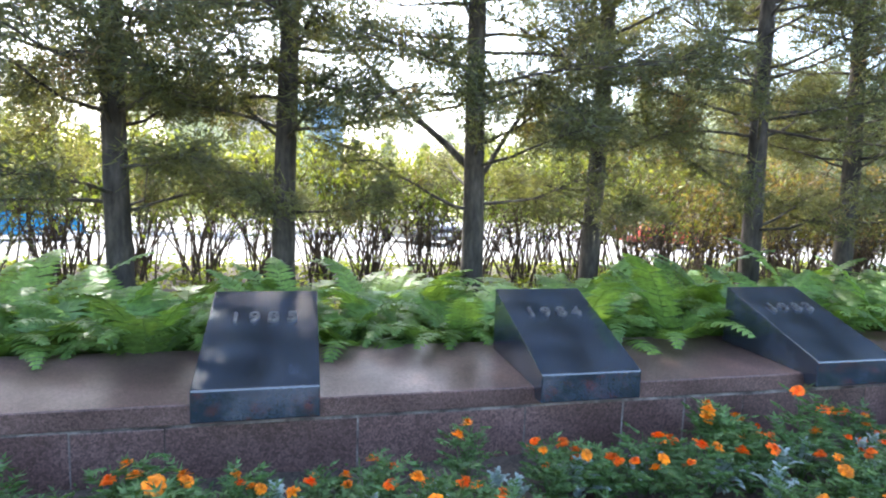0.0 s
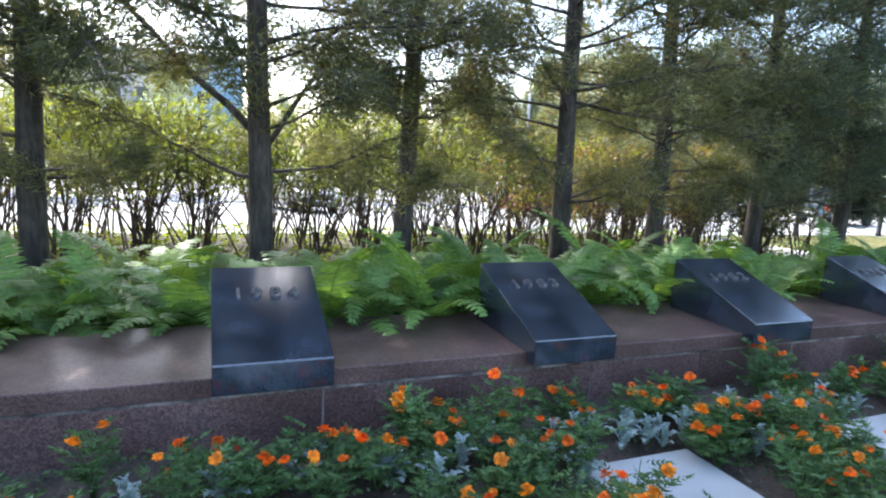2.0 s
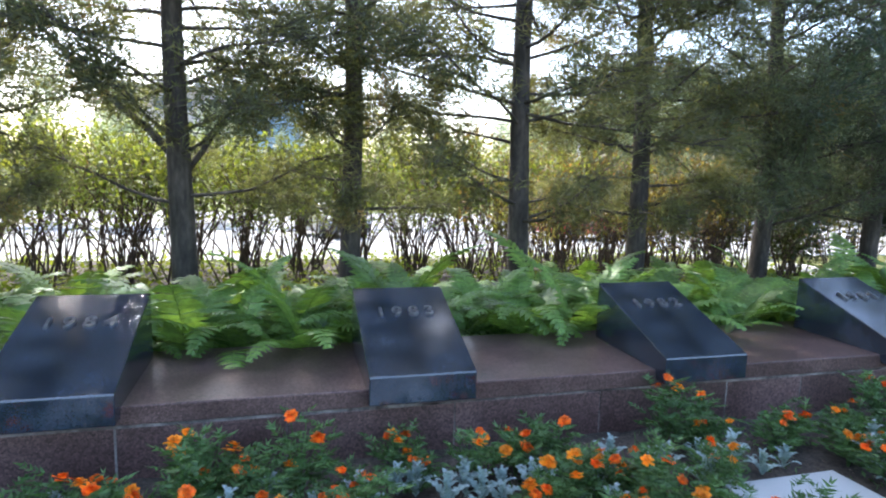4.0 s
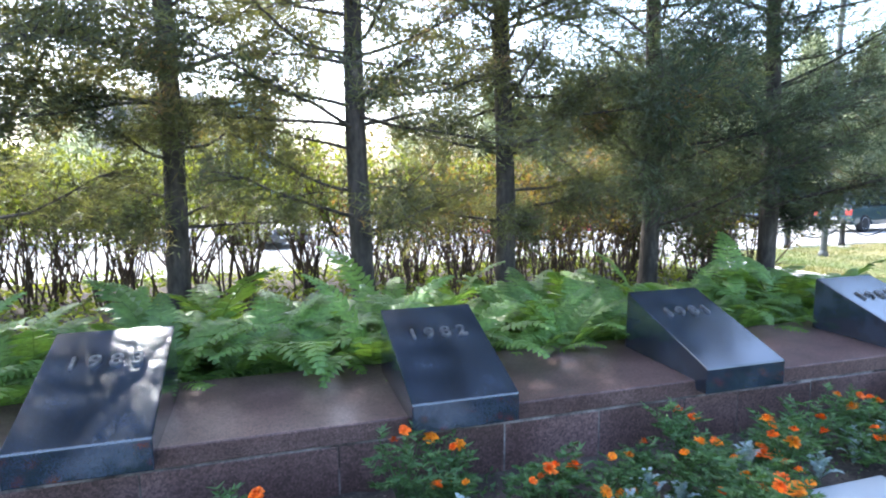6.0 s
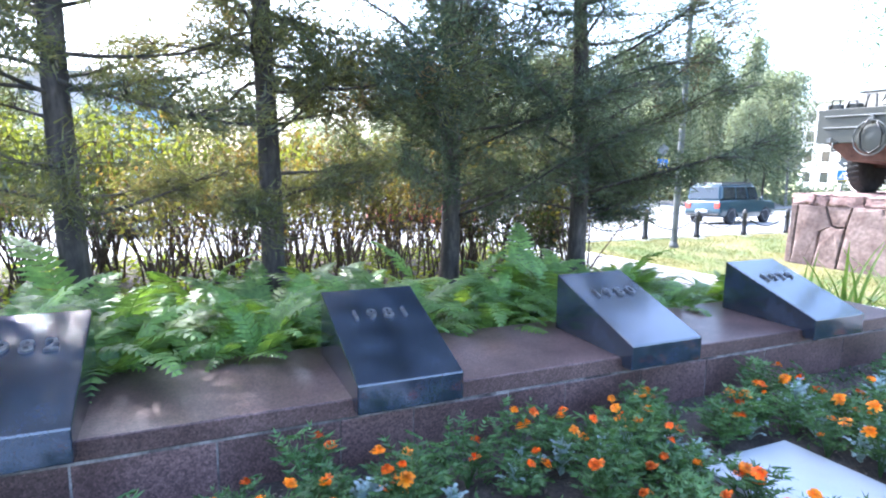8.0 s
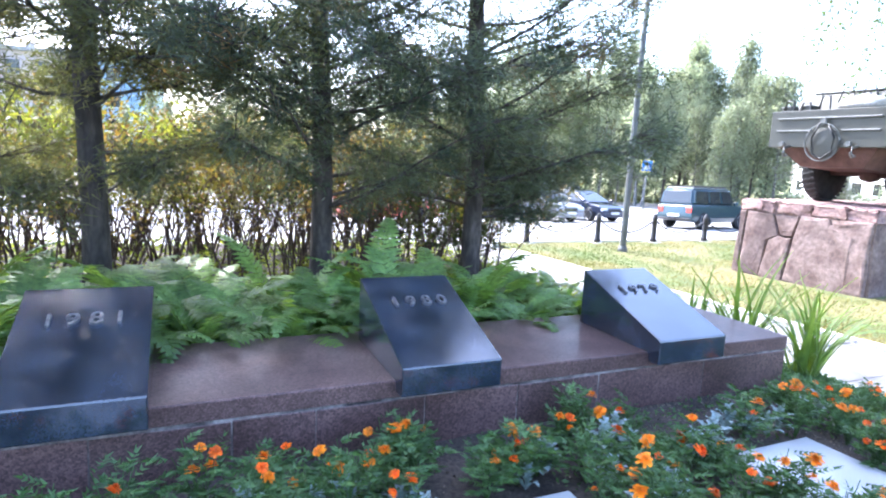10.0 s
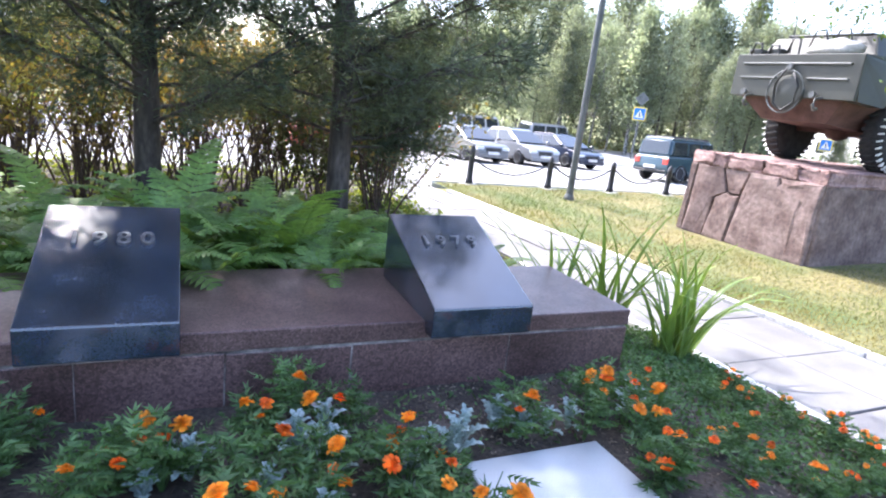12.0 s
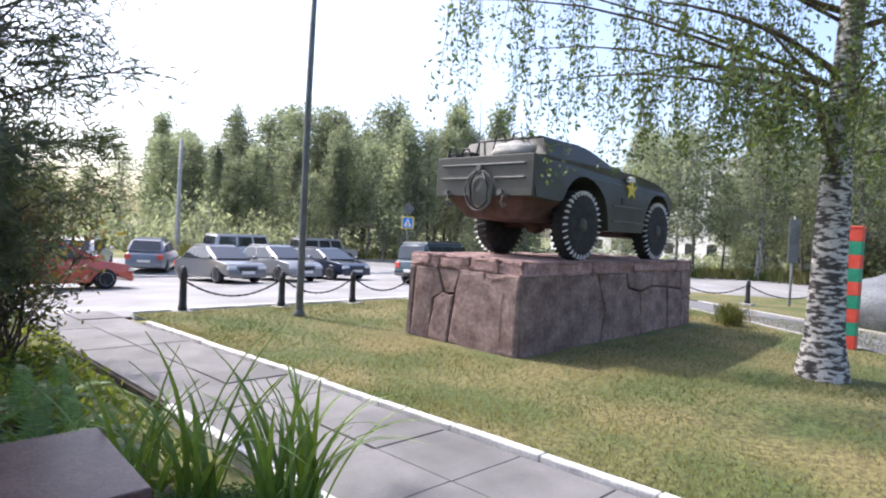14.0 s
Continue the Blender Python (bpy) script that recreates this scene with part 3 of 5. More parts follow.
def hedge():
    kinds = [shrub_meshes(i, M_HEDGE) for i in (31, 32, 33, 34)]
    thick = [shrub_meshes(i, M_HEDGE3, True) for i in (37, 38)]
    browns = [shrub_meshes(i, M_HEDGE2) for i in (35, 36)]
    rng = random.Random(6)
    for y0 in (6.5, 7.3, 8.2):
        x = -14.0
        while x < 7.0 - 0.35 * (y0 - 6.5):
            s = rng.uniform(0.82, 1.04)
            t = thing("shrub", "bushy shrub with dark stems and yellow-green leaves", "shrub", "hedge shrubs", pose(x, y0 + rng.uniform(-0.25, 0.25), 0.05, 0, 0, rng.uniform(0, 360)) @ Matrix.Scale(s, 4))
            st, lf = rng.choice(browns if x + rng.uniform(-2.5, 2.5) > 2.2 else kinds)
            for one in st:
                put("stem", one, t)
            put("leaf_mass", lf, t)
            x += rng.uniform(0.75, 1.15)
    under = [(1.0 + i * 0.72, 5.3) for i in range(9)] + [(6.7, 4.5), (6.95, 5.9), (6.1, 6.4)]
    for i, (ux, uy) in enumerate(under):
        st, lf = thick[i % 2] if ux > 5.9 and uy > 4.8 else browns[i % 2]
        t = thing("shrub", "dense shrub beneath the pines, leaves brownish, some coloured darker for shade", "shrub", "hedge shrubs", pose(ux + rng.uniform(-0.2, 0.2), uy + rng.uniform(-0.3, 0.3), 0.05, 0, 0, rng.uniform(0, 360)) @ Matrix.Scale(rng.uniform(0.72, 0.92), 4))
        for one in st:
            put("stem", one, t)
        put("leaf_mass", lf, t)
    g = np.random.default_rng(9)
    c = np.column_stack([g.uniform(-14, 7.7, 19000), g.uniform(3.2, 9.2, 19000), g.uniform(0.06, 0.3, 19000)])
    v, f = leaf_quads(g, c, 0.05, 0.4)
    n2 = 2600
    c2 = np.column_stack([g.uniform(6.6, 7.75, n2), g.uniform(1.3, 6.5, n2), g.uniform(0.03, 0.2, n2)])
    v2, f2 = leaf_quads(g, c2, 0.045, 0.2)
    v, f = np.concatenate([v, v2]), np.concatenate([f, f2 + len(v)])
    tagged(put("undergrowth", me_from("undergrowth", v, f, M_UNDER)), "low yellow-green weeds under the hedge", "weeds", kind="stuff")


paved_path()
pines()
ferns()
hedge()


# ---------------------------------------------------------------- pedestal
PED_X0, PED_X1, PED_Y0, PED_Y1, PED_TOP = 12.78, 19.43, 2.62, 5.04, 1.47
# the pedestal and its car stand a little askew to the path
ASKEW = pose(12.93, 2.865, 0, 0, 0, 3) @ pose(-12.71, -2.55, 0)


def stones(root, origin, across, up, out, height, polygons, seed, batter=0.05):
    """Flat-faced stones of given outlines on one face, with narrow open joints."""
    rng = random.Random(seed)
    for ring in polygons:
        n = len(ring)
        cu, cv = sum(p[0] for p in ring) / n, sum(p[1] for p in ring) / n
        fine = []
        for i in range(n):
            p, q = ring[i], ring[(i + 1) % n]
            k = max(1, int(math.hypot(q[0] - p[0], q[1] - p[1]) / 0.22))
            for j in range(k):
                jit = 0.012 if 0 < j else 0
                fine.append((p[0] + (q[0] - p[0]) * j / k + rng.uniform(-jit, jit), p[1] + (q[1] - p[1]) * j / k + rng.uniform(-jit, jit)))
        bm = bmesh.new()
        loops = []
        proud = rng.uniform(-0.015, 0.02)
        for inset, depth in ((0.016, -0.05), (0.018, 0.04), (0.036, 0.066), (0.1, 0.076)):
            loop = []
            for u, v in fine:
                d = math.hypot(u - cu, v - cv)
                k = 1 - inset / max(d, 0.1)
                uu, vv = cu + (u - cu) * k, cv + (v - cv) * k
                loop.append(bm.verts.new(origin + across * uu + up * vv + out * (depth + proud - batter * vv / height + rng.uniform(-0.01, 0.01) * (depth > 0))))
            loops.append(loop)
        m = len(fine)
        for a, b in zip(loops, loops[1:]):
            for i in range(m):
                bm.faces.new((a[i], a[(i + 1) % m], b[(i + 1) % m], b[i]))
        bm.faces.new(loops[-1])
        bm.faces.new(loops[0][::-1])
        part("stone", bm, M_PEDSTONE, root)


REAR_STONES = [
    [(0, 0), (0.1, 0), (0.14, 1.31), (0, 1.31)],
    [(0.1, 0), (0.62, 0), (0.70, 0.78), (0.92, 0.90), (0.75, 1.31), (0.14, 1.31)],
    [(0.75, 1.31), (0.92, 0.90), (1.05, 0.86), (1.22, 0.88), (1.32, 1.31)],
    [(0.62, 0), (1.13, 0), (1.22, 0.88), (1.05, 0.86), (0.92, 0.90), (0.70, 0.78)],
    [(1.13, 0), (2.36, 0), (2.46, 1.08), (1.95, 1.22), (1.9, 1.31), (1.32, 1.31), (1.22, 0.88)],
    [(2.36, 0), (2.68, 0), (2.68, 1.31), (1.9, 1.31), (1.95, 1.22), (2.46, 1.08)]]
SIDE_STONES = [
    [(0, 0), (2.1, 0), (2.25, 0.6), (2.0, 1.31), (0, 1.31)],
    [(2.1, 0), (3.5, 0), (3.45, 0.9), (3.0, 1.0), (2.9, 1.31), (2.0, 1.31), (2.25, 0.6)],
    [(2.9, 1.31), (3.0, 1.0), (3.45, 0.9), (3.9, 1.0), (3.85, 1.31)],
    [(3.5, 0), (4.6, 0), (4.55, 0.95), (3.9, 1.0), (3.45, 0.9)],
    [(3.85, 1.31), (3.9, 1.0), (4.55, 0.95), (4.5, 1.31)],
    [(4.6, 0), (5.25, 0), (5.2, 0.88), (4.55, 0.95)],
    [(4.5, 1.31), (4.55, 0.95), (5.2, 0.88), (5.18, 1.31)],
    [(5.25, 0), (5.67, 0), (5.67, 0.7), (5.22, 0.66)],
    [(5.22, 0.66), (5.67, 0.7), (5.67, 1.31), (5.18, 1.31)]]


def stone_face(root, origin, across, up, out, width, height, cols, rows, seed, batter=0.05):
    """Irregular stones that fill one face, with open joints between them."""
    rng = random.Random(seed)
    grid = {}
    for r in range(rows + 1):
        for c in range(cols + 1):
            ju = rng.uniform(-0.38, 0.38) * width / cols if 0 < c < cols else 0
            jv = rng.uniform(-0.36, 0.36) * height / rows if 0 < r < rows else 0
            grid[c, r] = (c * width / cols + ju, r * height / rows + jv)
    mids = {}

    def mid(a, b):
        key = (min(a, b), max(a, b))
        if key not in mids:
            p, q = grid[a], grid[b]
            edge = p[0] == q[0] or p[1] == q[1]
            k = 0 if edge else 0.018
            mids[key] = ((p[0] + q[0]) / 2 + rng.uniform(-k, k), (p[1] + q[1]) / 2 + rng.uniform(-k, k))
        return mids[key]
    for r in range(rows):
        for c in range(cols):
            ks = [(c, r), (c + 1, r), (c + 1, r + 1), (c, r + 1)]
            ring = []
            for i in range(4):
                ring += [grid[ks[i]], mid(ks[i], ks[(i + 1) % 4])]
            cu, cv = sum(p[0] for p in ring) / 8, sum(p[1] for p in ring) / 8
            bm = bmesh.new()
            loops = []
            proud = rng.uniform(-0.02, 0.02)
            for inset, depth in ((0.0, -0.06), (0.003, 0.055), (0.010, 0.07), (0.07, 0.076)):
                loop = []
                for u, v in ring:
                    d = math.hypot(u - cu, v - cv)
                    k = 1 - (0.008 + inset) / max(d, 0.1)
                    uu, vv = cu + (u - cu) * k, cv + (v - cv) * k
                    q = origin + across * uu + up * vv + out * (depth + proud - batter * vv / height + rng.uniform(-0.012, 0.012) * (depth > 0))
                    loop.append(bm.verts.new(q))
                loops.append(loop)
            for a, b in zip(loops, loops[1:]):
                for i in range(8):
                    bm.faces.new((a[i], a[(i + 1) % 8], b[(i + 1) % 8], b[i]))
            bm.faces.new(loops[-1])
            bm.faces.new(loops[0][::-1])
            part("stone", bm, M_PEDSTONE, root)


def pedestal():
    root = thing("stone_pedestal", "large pedestal of rough reddish stones under the armoured car", "pedestal", m=ASKEW)
    part("core", box((PED_X0 + 0.05, PED_Y0 + 0.05, -0.1), (PED_X1 - 0.05, PED_Y1 - 0.05, PED_TOP - 0.06)), M_JOINT, root, "dark recessed joints")
    X, Y, Z = Vector((1, 0, 0)), Vector((0, 1, 0)), Vector((0, 0, 1))
    h = PED_TOP - 0.17
    stones(root, Vector((PED_X0, PED_Y1, -0.05)), -Y, Z, -X, h, [[(u * 0.903, v) for u, v in ring] for ring in REAR_STONES], 2)
    stones(root, Vector((PED_X0, PED_Y0, -0.05)), X, Z, -Y, h, [[(u * 1.1728, v) for u, v in ring] for ring in SIDE_STONES], 5)
    stone_face(root, Vector((PED_X1, PED_Y0, -0.05)), Y, Z, X, PED_Y1 - PED_Y0, h, 4, 2, 6)
    stone_face(root, Vector((PED_X1, PED_Y1, -0.05)), -X, Z, Y, PED_X1 - PED_X0, h, 8, 2, 7)
    rng = random.Random(12)

    def rim(x0, y0, x1, y1):
        bm = add_box(bmesh.new(), (x0, y0, h - 0.06), (x1, y1, PED_TOP + rng.uniform(-0.01, 0.015)), 0.03, None, 2)
        bmesh.ops.subdivide_edges(bm, edges=bm.edges[:], cuts=3, use_grid_fill=True)
        for v in bm.verts:
            v.co += Vector((rng.uniform(-1, 1), rng.uniform(-1, 1), rng.uniform(-1.3, 0.5))) * 0.019 + Vector((1, 1, -0.8)) * 0.03 * noise.noise(v.co * 2.3)
        part("rim_stone", bm, M_PEDRIM, root, smooth=True)
    x = PED_X0
    while x < PED_X1 - 0.05:
        w = min(rng.choice((0.7, 1.1, 1.6, 2.1)), PED_X1 - x)
        if PED_X1 - x - w < 0.4:
            w = PED_X1 - x
        for y in (PED_Y0, PED_Y1 - 0.42):
            rim(x + 0.006, y - 0.02, x + w - 0.006, y + 0.44)
        x += w
    y = PED_Y0 + 0.44
    while y < PED_Y1 - 0.5:
        w = min(rng.uniform(0.55, 1.1), PED_Y1 - 0.44 - y)
        for x in (PED_X0 - 0.02, PED_X1 - 0.42):
            rim(x, y, x + 0.44, y + w - 0.01)
        y += w
    part("top_slab", box((PED_X0 + 0.4, PED_Y0 + 0.4, h), (PED_X1 - 0.4, PED_Y1 - 0.4, PED_TOP - 0.004)), M_PEDRIM, root, "worn pink stone top")


# ---------------------------------------------------------------- armoured car
def arch(cx, cz, r, a0, a1, n=9):
    return [(cx + r * math.cos(radians(a0 + (a1 - a0) * i / n)), cz + r * math.sin(radians(a0 + (a1 - a0) * i / n))) for i in range(n + 1)]


def armoured_car():
    z0 = PED_TOP
    t = thing("armoured_scout_car", "olive four-wheeled armoured scout car on a stone pedestal", "armoured car", m=ASKEW)
    y0, y1 = 2.86, 4.98
    xr, xf, cz, r = 14.96, 18.14, z0 + 0.63, 0.63
    low = [(13.40, z0 + 1.03), (14.12, z0 + 1.0)] + arch(xr, cz + 0.02, 0.86, 152, 4) + [(xr + 0.9, z0 + 0.56), (xf - 0.84, z0 + 0.56)] + arch(xf, cz + 0.02, 0.78, 175, 26) + [(18.92, z0 + 1.0)]
    side = low + [(19.12, z0 + 1.28), (18.82, z0 + 1.50), (18.0, z0 + 1.66), (17.0, z0 + 1.75), (13.8, z0 + 1.76), (13.30, z0 + 1.72)]
    hull_bm = prism(side, "y", y0, y1)
    for v in hull_bm.verts:
        # the flanks lean in above the wheel arches and the bow narrows
        k = max(0.0, v.co.z - z0 - 1.2) * 0.14 + max(0.0, v.co.x - 18.3) * 0.16
        v.co.y += k if v.co.y < 3.9 else -k
    bmesh.ops.bevel(hull_bm, geom=[e for e in hull_bm.edges if e.calc_face_angle(0) > 0.5], offset=0.016, segments=2, affect="EDGES")
    part("hull", hull_bm, M_ARMY, t)

    def shell(prof, inset, base):
        """A raised body of the given profile, whose flanks lean in with height."""
        bm = bmesh.new()
        a = [bm.verts.new((u, y0 + inset + (v - base) * 0.45, z0 + v)) for u, v in prof]
        b = [bm.verts.new((u, y1 - inset - (v - base) * 0.45, z0 + v)) for u, v in prof]
        n = len(prof)
        for i in range(n):
            bm.faces.new((a[i], a[(i + 1) % n], b[(i + 1) % n], b[i]))
        bm.faces.new(a[::-1])
        bm.faces.new(b)
        bmesh.ops.recalc_face_normals(bm, faces=bm.faces)
        bmesh.ops.bevel(bm, geom=bm.edges[:], offset=0.014, segments=2, affect="EDGES")
        return bm
    case = part("casemate", shell([(13.72, 1.735), (13.86, 2.06), (15.0, 2.10), (15.45, 2.04), (16.35, 1.735)], 0.09, 1.735), M_ARMY, t)
    part("roof_plate", box((13.95, y0 + 0.36, z0 + 2.085), (14.95, y1 - 0.36, z0 + 2.125), 0.012), M_ARMY, case)
    for yy in (y0 + 0.42, y1 - 0.92):
        cap = part("hatch", lathe_bm([(0.27, 0), (0.27, 0.10), (0.24, 0.15), (0.02, 0.16)], 22), M_ARMY, t, m=pose(16.98, yy + 0.25, z0 + 1.745))
        tube("hatch_handle", [(-0.08, 0, 0.15), (-0.08, 0, 0.2), (0.08, 0, 0.2), (0.08, 0, 0.15)], 0.012, 6, M_ARMY, cap)
        for k in (-0.2, 0.2):
            part("periscope", box((16.48, yy + 0.2 + k, z0 + 1.735), (16.62, yy + 0.34 + k, z0 + 1.85), 0.012), M_ARMY, t)
    part("wave_board", box((18.0, y0 + 0.3, z0 + 1.66), (18.75, y1 - 0.3, z0 + 1.70), 0.01), M_ARMY, t, m=pose(0, 0, 0))
    # rear plate and its fittings
    rear = part("rear_plate", box((13.27, y0 - 0.01, z0 + 1.03), (13.33, y1 + 0.01, z0 + 1.72), 0.012, 2), M_ARMY, t)
    # pale grey on the ridges stands for the bright highlight along the pressings
    for z, u0, u1 in ((1.55, 0.14, 1.98), (1.32, 0.14, 0.78), (1.32, 1.3, 1.98)):
        part("ridge", box((13.235, y0 + u0, z0 + z), (13.28, y0 + u1, z0 + z + 0.035), 0.012, 2), M_STEEL, rear, "pressed ridge coloured pale for its highlight")
    disc = lathe_bm([(0.28, -0.05), (0.29, -0.02), (0.28, 0.0), (0.24, 0.012), (0.02, 0.03)], 28, "x")
    bmesh.ops.scale(disc, vec=(-1, 1, 1), verts=disc.verts)
    part("round_cover", disc, M_ARMY, rear, m=pose(13.25, 3.92, z0 + 1.1))
    ring = [(13.2, 3.92 + 0.31 * math.cos(radians(q)), z0 + 1.12 + 0.34 * math.sin(radians(q))) for q in range(80, 445, 18)]
    tube("cover_hoop", ring, 0.014, 6, M_STEEL, rear)
    tube("tow_cable", [(13.2, 3.95, z0 + 1.5), (13.17, 4.0, z0 + 1.42), (13.18, 4.1, z0 + 1.2), (13.18, 4.06, z0 + 0.92), (13.19, 3.9, z0 + 0.82), (13.18, 3.72, z0 + 0.95), (13.18, 3.7, z0 + 1.2), (13.18, 3.82, z0 + 1.42)], 0.02, 7, M_IRON, rear, label="dark twisted tow cable")
    part("cable_eye", lathe_bm([(0.05, -0.02), (0.06, 0.0), (0.05, 0.03), (0.02, 0.03)], 12, "x"), M_STEEL, rear, m=pose(13.2, 3.94, z0 + 1.5))
    for yy in (y0 + 0.48, y1 - 0.42):
        hook = [(13.27, yy, z0 + 1.05), (13.14, yy, z0 + 1.02), (13.09, yy, z0 + 0.93), (13.15, yy, z0 + 0.86), (13.22, yy, z0 + 0.88)]
        tube("tow_hook", hook, 0.026, 8, M_STEEL, rear)
        part("tail_lamp", lathe_bm([(0.05, 0), (0.05, 0.06), (0.02, 0.07)], 12, "x"), M_STEEL, rear, m=pose(13.18, yy + 0.12, z0 + 1.09))
    belly = bmesh.new()
    ring0 = [(13.36, 3.05, z0 + 1.03), (13.36, 4.80, z0 + 1.03), (13.6, 4.5, z0 + 0.68), (13.6, 3.36, z0 + 0.68)]
    ring1 = [(18.9, 3.2, z0 + 0.98), (18.9, 4.64, z0 + 0.98), (18.5, 4.4, z0 + 0.44), (18.5, 3.46, z0 + 0.44)]
    va, vb = [belly.verts.new(p) for p in ring0], [belly.verts.new(p) for p in ring1]
    belly.faces.new(va)
    belly.faces.new(vb[::-1])
    for i in range(4):
        belly.faces.new((va[i], va[(i + 1) % 4], vb[(i + 1) % 4], vb[i]))
    bmesh.ops.recalc_face_normals(belly, faces=belly.faces)
    part("underbody", belly, M_RUST, t, "rust-red boat-shaped underbody")
    tyre = me_bm("tyre", lathe_bm([(0.30, 0.02), (0.51, 0.0), (0.59, 0.04), (0.617, 0.10), (0.617, 0.24), (0.59, 0.30), (0.51, 0.34), (0.30, 0.32)], 40, "y"), M_RUBBER, True)
    rim = me_bm("rim", lathe_bm([(0.30, 0.05), (0.285, 0.02), (0.24, 0.06), (0.13, 0.055), (0.12, 0.0), (0.07, -0.03), (0.02, -0.03)], 28, "y"), M_ARMY)
    lug = me_bm("tread_lug", box((-0.012, -0.006, 0.54), (0.012, 0.06, 0.622), 0.005), M_WHITE)
    grip = me_bm("tread_bar", box((-0.026, 0.09, 0.59), (0.026, 0.33, 0.632), 0.01), M_RUBBER)
    nut = me_bm("wheel_nut", lathe_bm([(0.016, 0.0), (0.016, -0.025), (0.004, -0.03)], 6, "y"), M_STEEL)
    for x in (xr, xf):
        tube("axle", [(x, y0 + 0.1, cz), (x, y1 - 0.1, cz)], 0.09, 10, M_RUST, t)
        part("differential", lathe_bm([(0.03, -0.22), (0.16, -0.14), (0.2, 0.0), (0.16, 0.14), (0.03, 0.22)], 14, "y"), M_RUST, t, smooth=True, m=pose(x, 3.92, cz))
        for y, flip in ((y0 + 0.02, 0), (y1 - 0.02, 180)):
            w = new("wheel")
            w.parent = t
            w.matrix_basis = pose(x, y, cz, 0, 0, flip)
            put("tyre", tyre, w)
            put("rim", rim, w)
            for k in range(8):
                put("wheel_nut", nut, w, pose(0.19 * math.cos(k * math.pi / 4), 0.055, 0.19 * math.sin(k * math.pi / 4)))
            for k in range(32):
                m = Matrix.Rotation(k * 2 * math.pi / 32, 4, "Y") @ Matrix.Rotation(0.25, 4, "Z")
                put("tread_lug", lug, w, m, "white-painted tyre lug")
                put("tread_bar", grip, w, m)
    part("fender_rail", box((15.95, y0 - 0.025, z0 + 1.04), (17.25, y0 + 0.01, z0 + 1.07), 0.006), M_STEEL, t)
    part("step_rail", box((15.95, y0 - 0.03, z0 + 0.74), (17.25, y0 + 0.01, z0 + 0.77), 0.006), M_STEEL, t)
    part("vision_port", box((16.3, y0 - 0.02, z0 + 1.1), (16.43, y0 + 0.03, z0 + 1.23), 0.01), M_IRON, t)
    star = bmesh.new()
    add_prism(star, [(16.72 + (0.24 if k % 2 == 0 else 0.10) * math.sin(k * math.pi / 5), z0 + 1.42 + (0.22 if k % 2 == 0 else 0.09) * math.cos(k * math.pi / 5)) for k in range(10)], "y", y0 - 0.012, y0 + 0.05)
    emblem = part("emblem", star, M_YELLOW, t, "yellow star-shaped painted emblem")
    part("emblem_dome", prism(arch(16.72, z0 + 1.57, 0.12, 0, 180), "y", y0 - 0.016, y0 + 0.06), M_WHITE, emblem, "white painted dome of the emblem")
    for yy in (y0 + 0.38, y1 - 0.38):
        lamp = part("headlamp", lathe_bm([(0.03, -0.12), (0.09, -0.06), (0.1, 0.03), (0.085, 0.04)], 16, "x"), M_STEEL, t, m=pose(18.72, yy, z0 + 1.62))
        tube("lamp_guard", [(0.04, -0.12, -0.1), (0.1, -0.12, 0.1), (0.1, 0.12, 0.1), (0.04, 0.12, -0.1)], 0.01, 5, M_IRON, lamp)
    roll = bmesh.new()
    bmesh.ops.create_icosphere(roll, subdivisions=3, radius=1)
    for v in roll.verts:
        v.co *= 1 + 0.3 * noise.noise(v.co * 2.2)
        v.co = Vector((13.58 + 0.2 * v.co.x, 3.5 + 0.42 * v.co.y, z0 + 1.83 + 0.15 * v.co.z))
    part("canvas_bundle", roll, M_CLOTH, t, "crumpled grey canvas bundle", smooth=True)
    for yy, h in ((3.95, 0.26), (4.3, 0.16), (4.62, 0.2)):
        tube("grab_handle", [(13.36, yy, z0 + 1.7), (13.34, yy, z0 + 1.7 + h), (13.38, yy + 0.16, z0 + 1.72 + h), (13.38, yy + 0.22, z0 + 1.7)], 0.018, 6, M_IRON, t)
    for yy in (4.42, 4.8):
        part("tool_box", box((13.4, yy - 0.12, z0 + 1.72), (13.62, yy + 0.1, z0 + 1.83), 0.02, 2), M_ARMY, t)
    tube("aerial", [(13.5, 4.2, z0 + 1.7), (13.5, 4.22, z0 + 2.75)], [0.012, 0.004], 5, M_IRON, t)
    for yy in (3.25, 3.62):
        tube("hoop_bow", [(13.6, yy, z0 + 1.8), (13.5, yy + 0.06, z0 + 2.12), (13.52, yy + 0.22, z0 + 2.1), (13.6, yy + 0.36, z0 + 1.8)], 0.014, 6, M_IRON, t)


pedestal()
armoured_car()


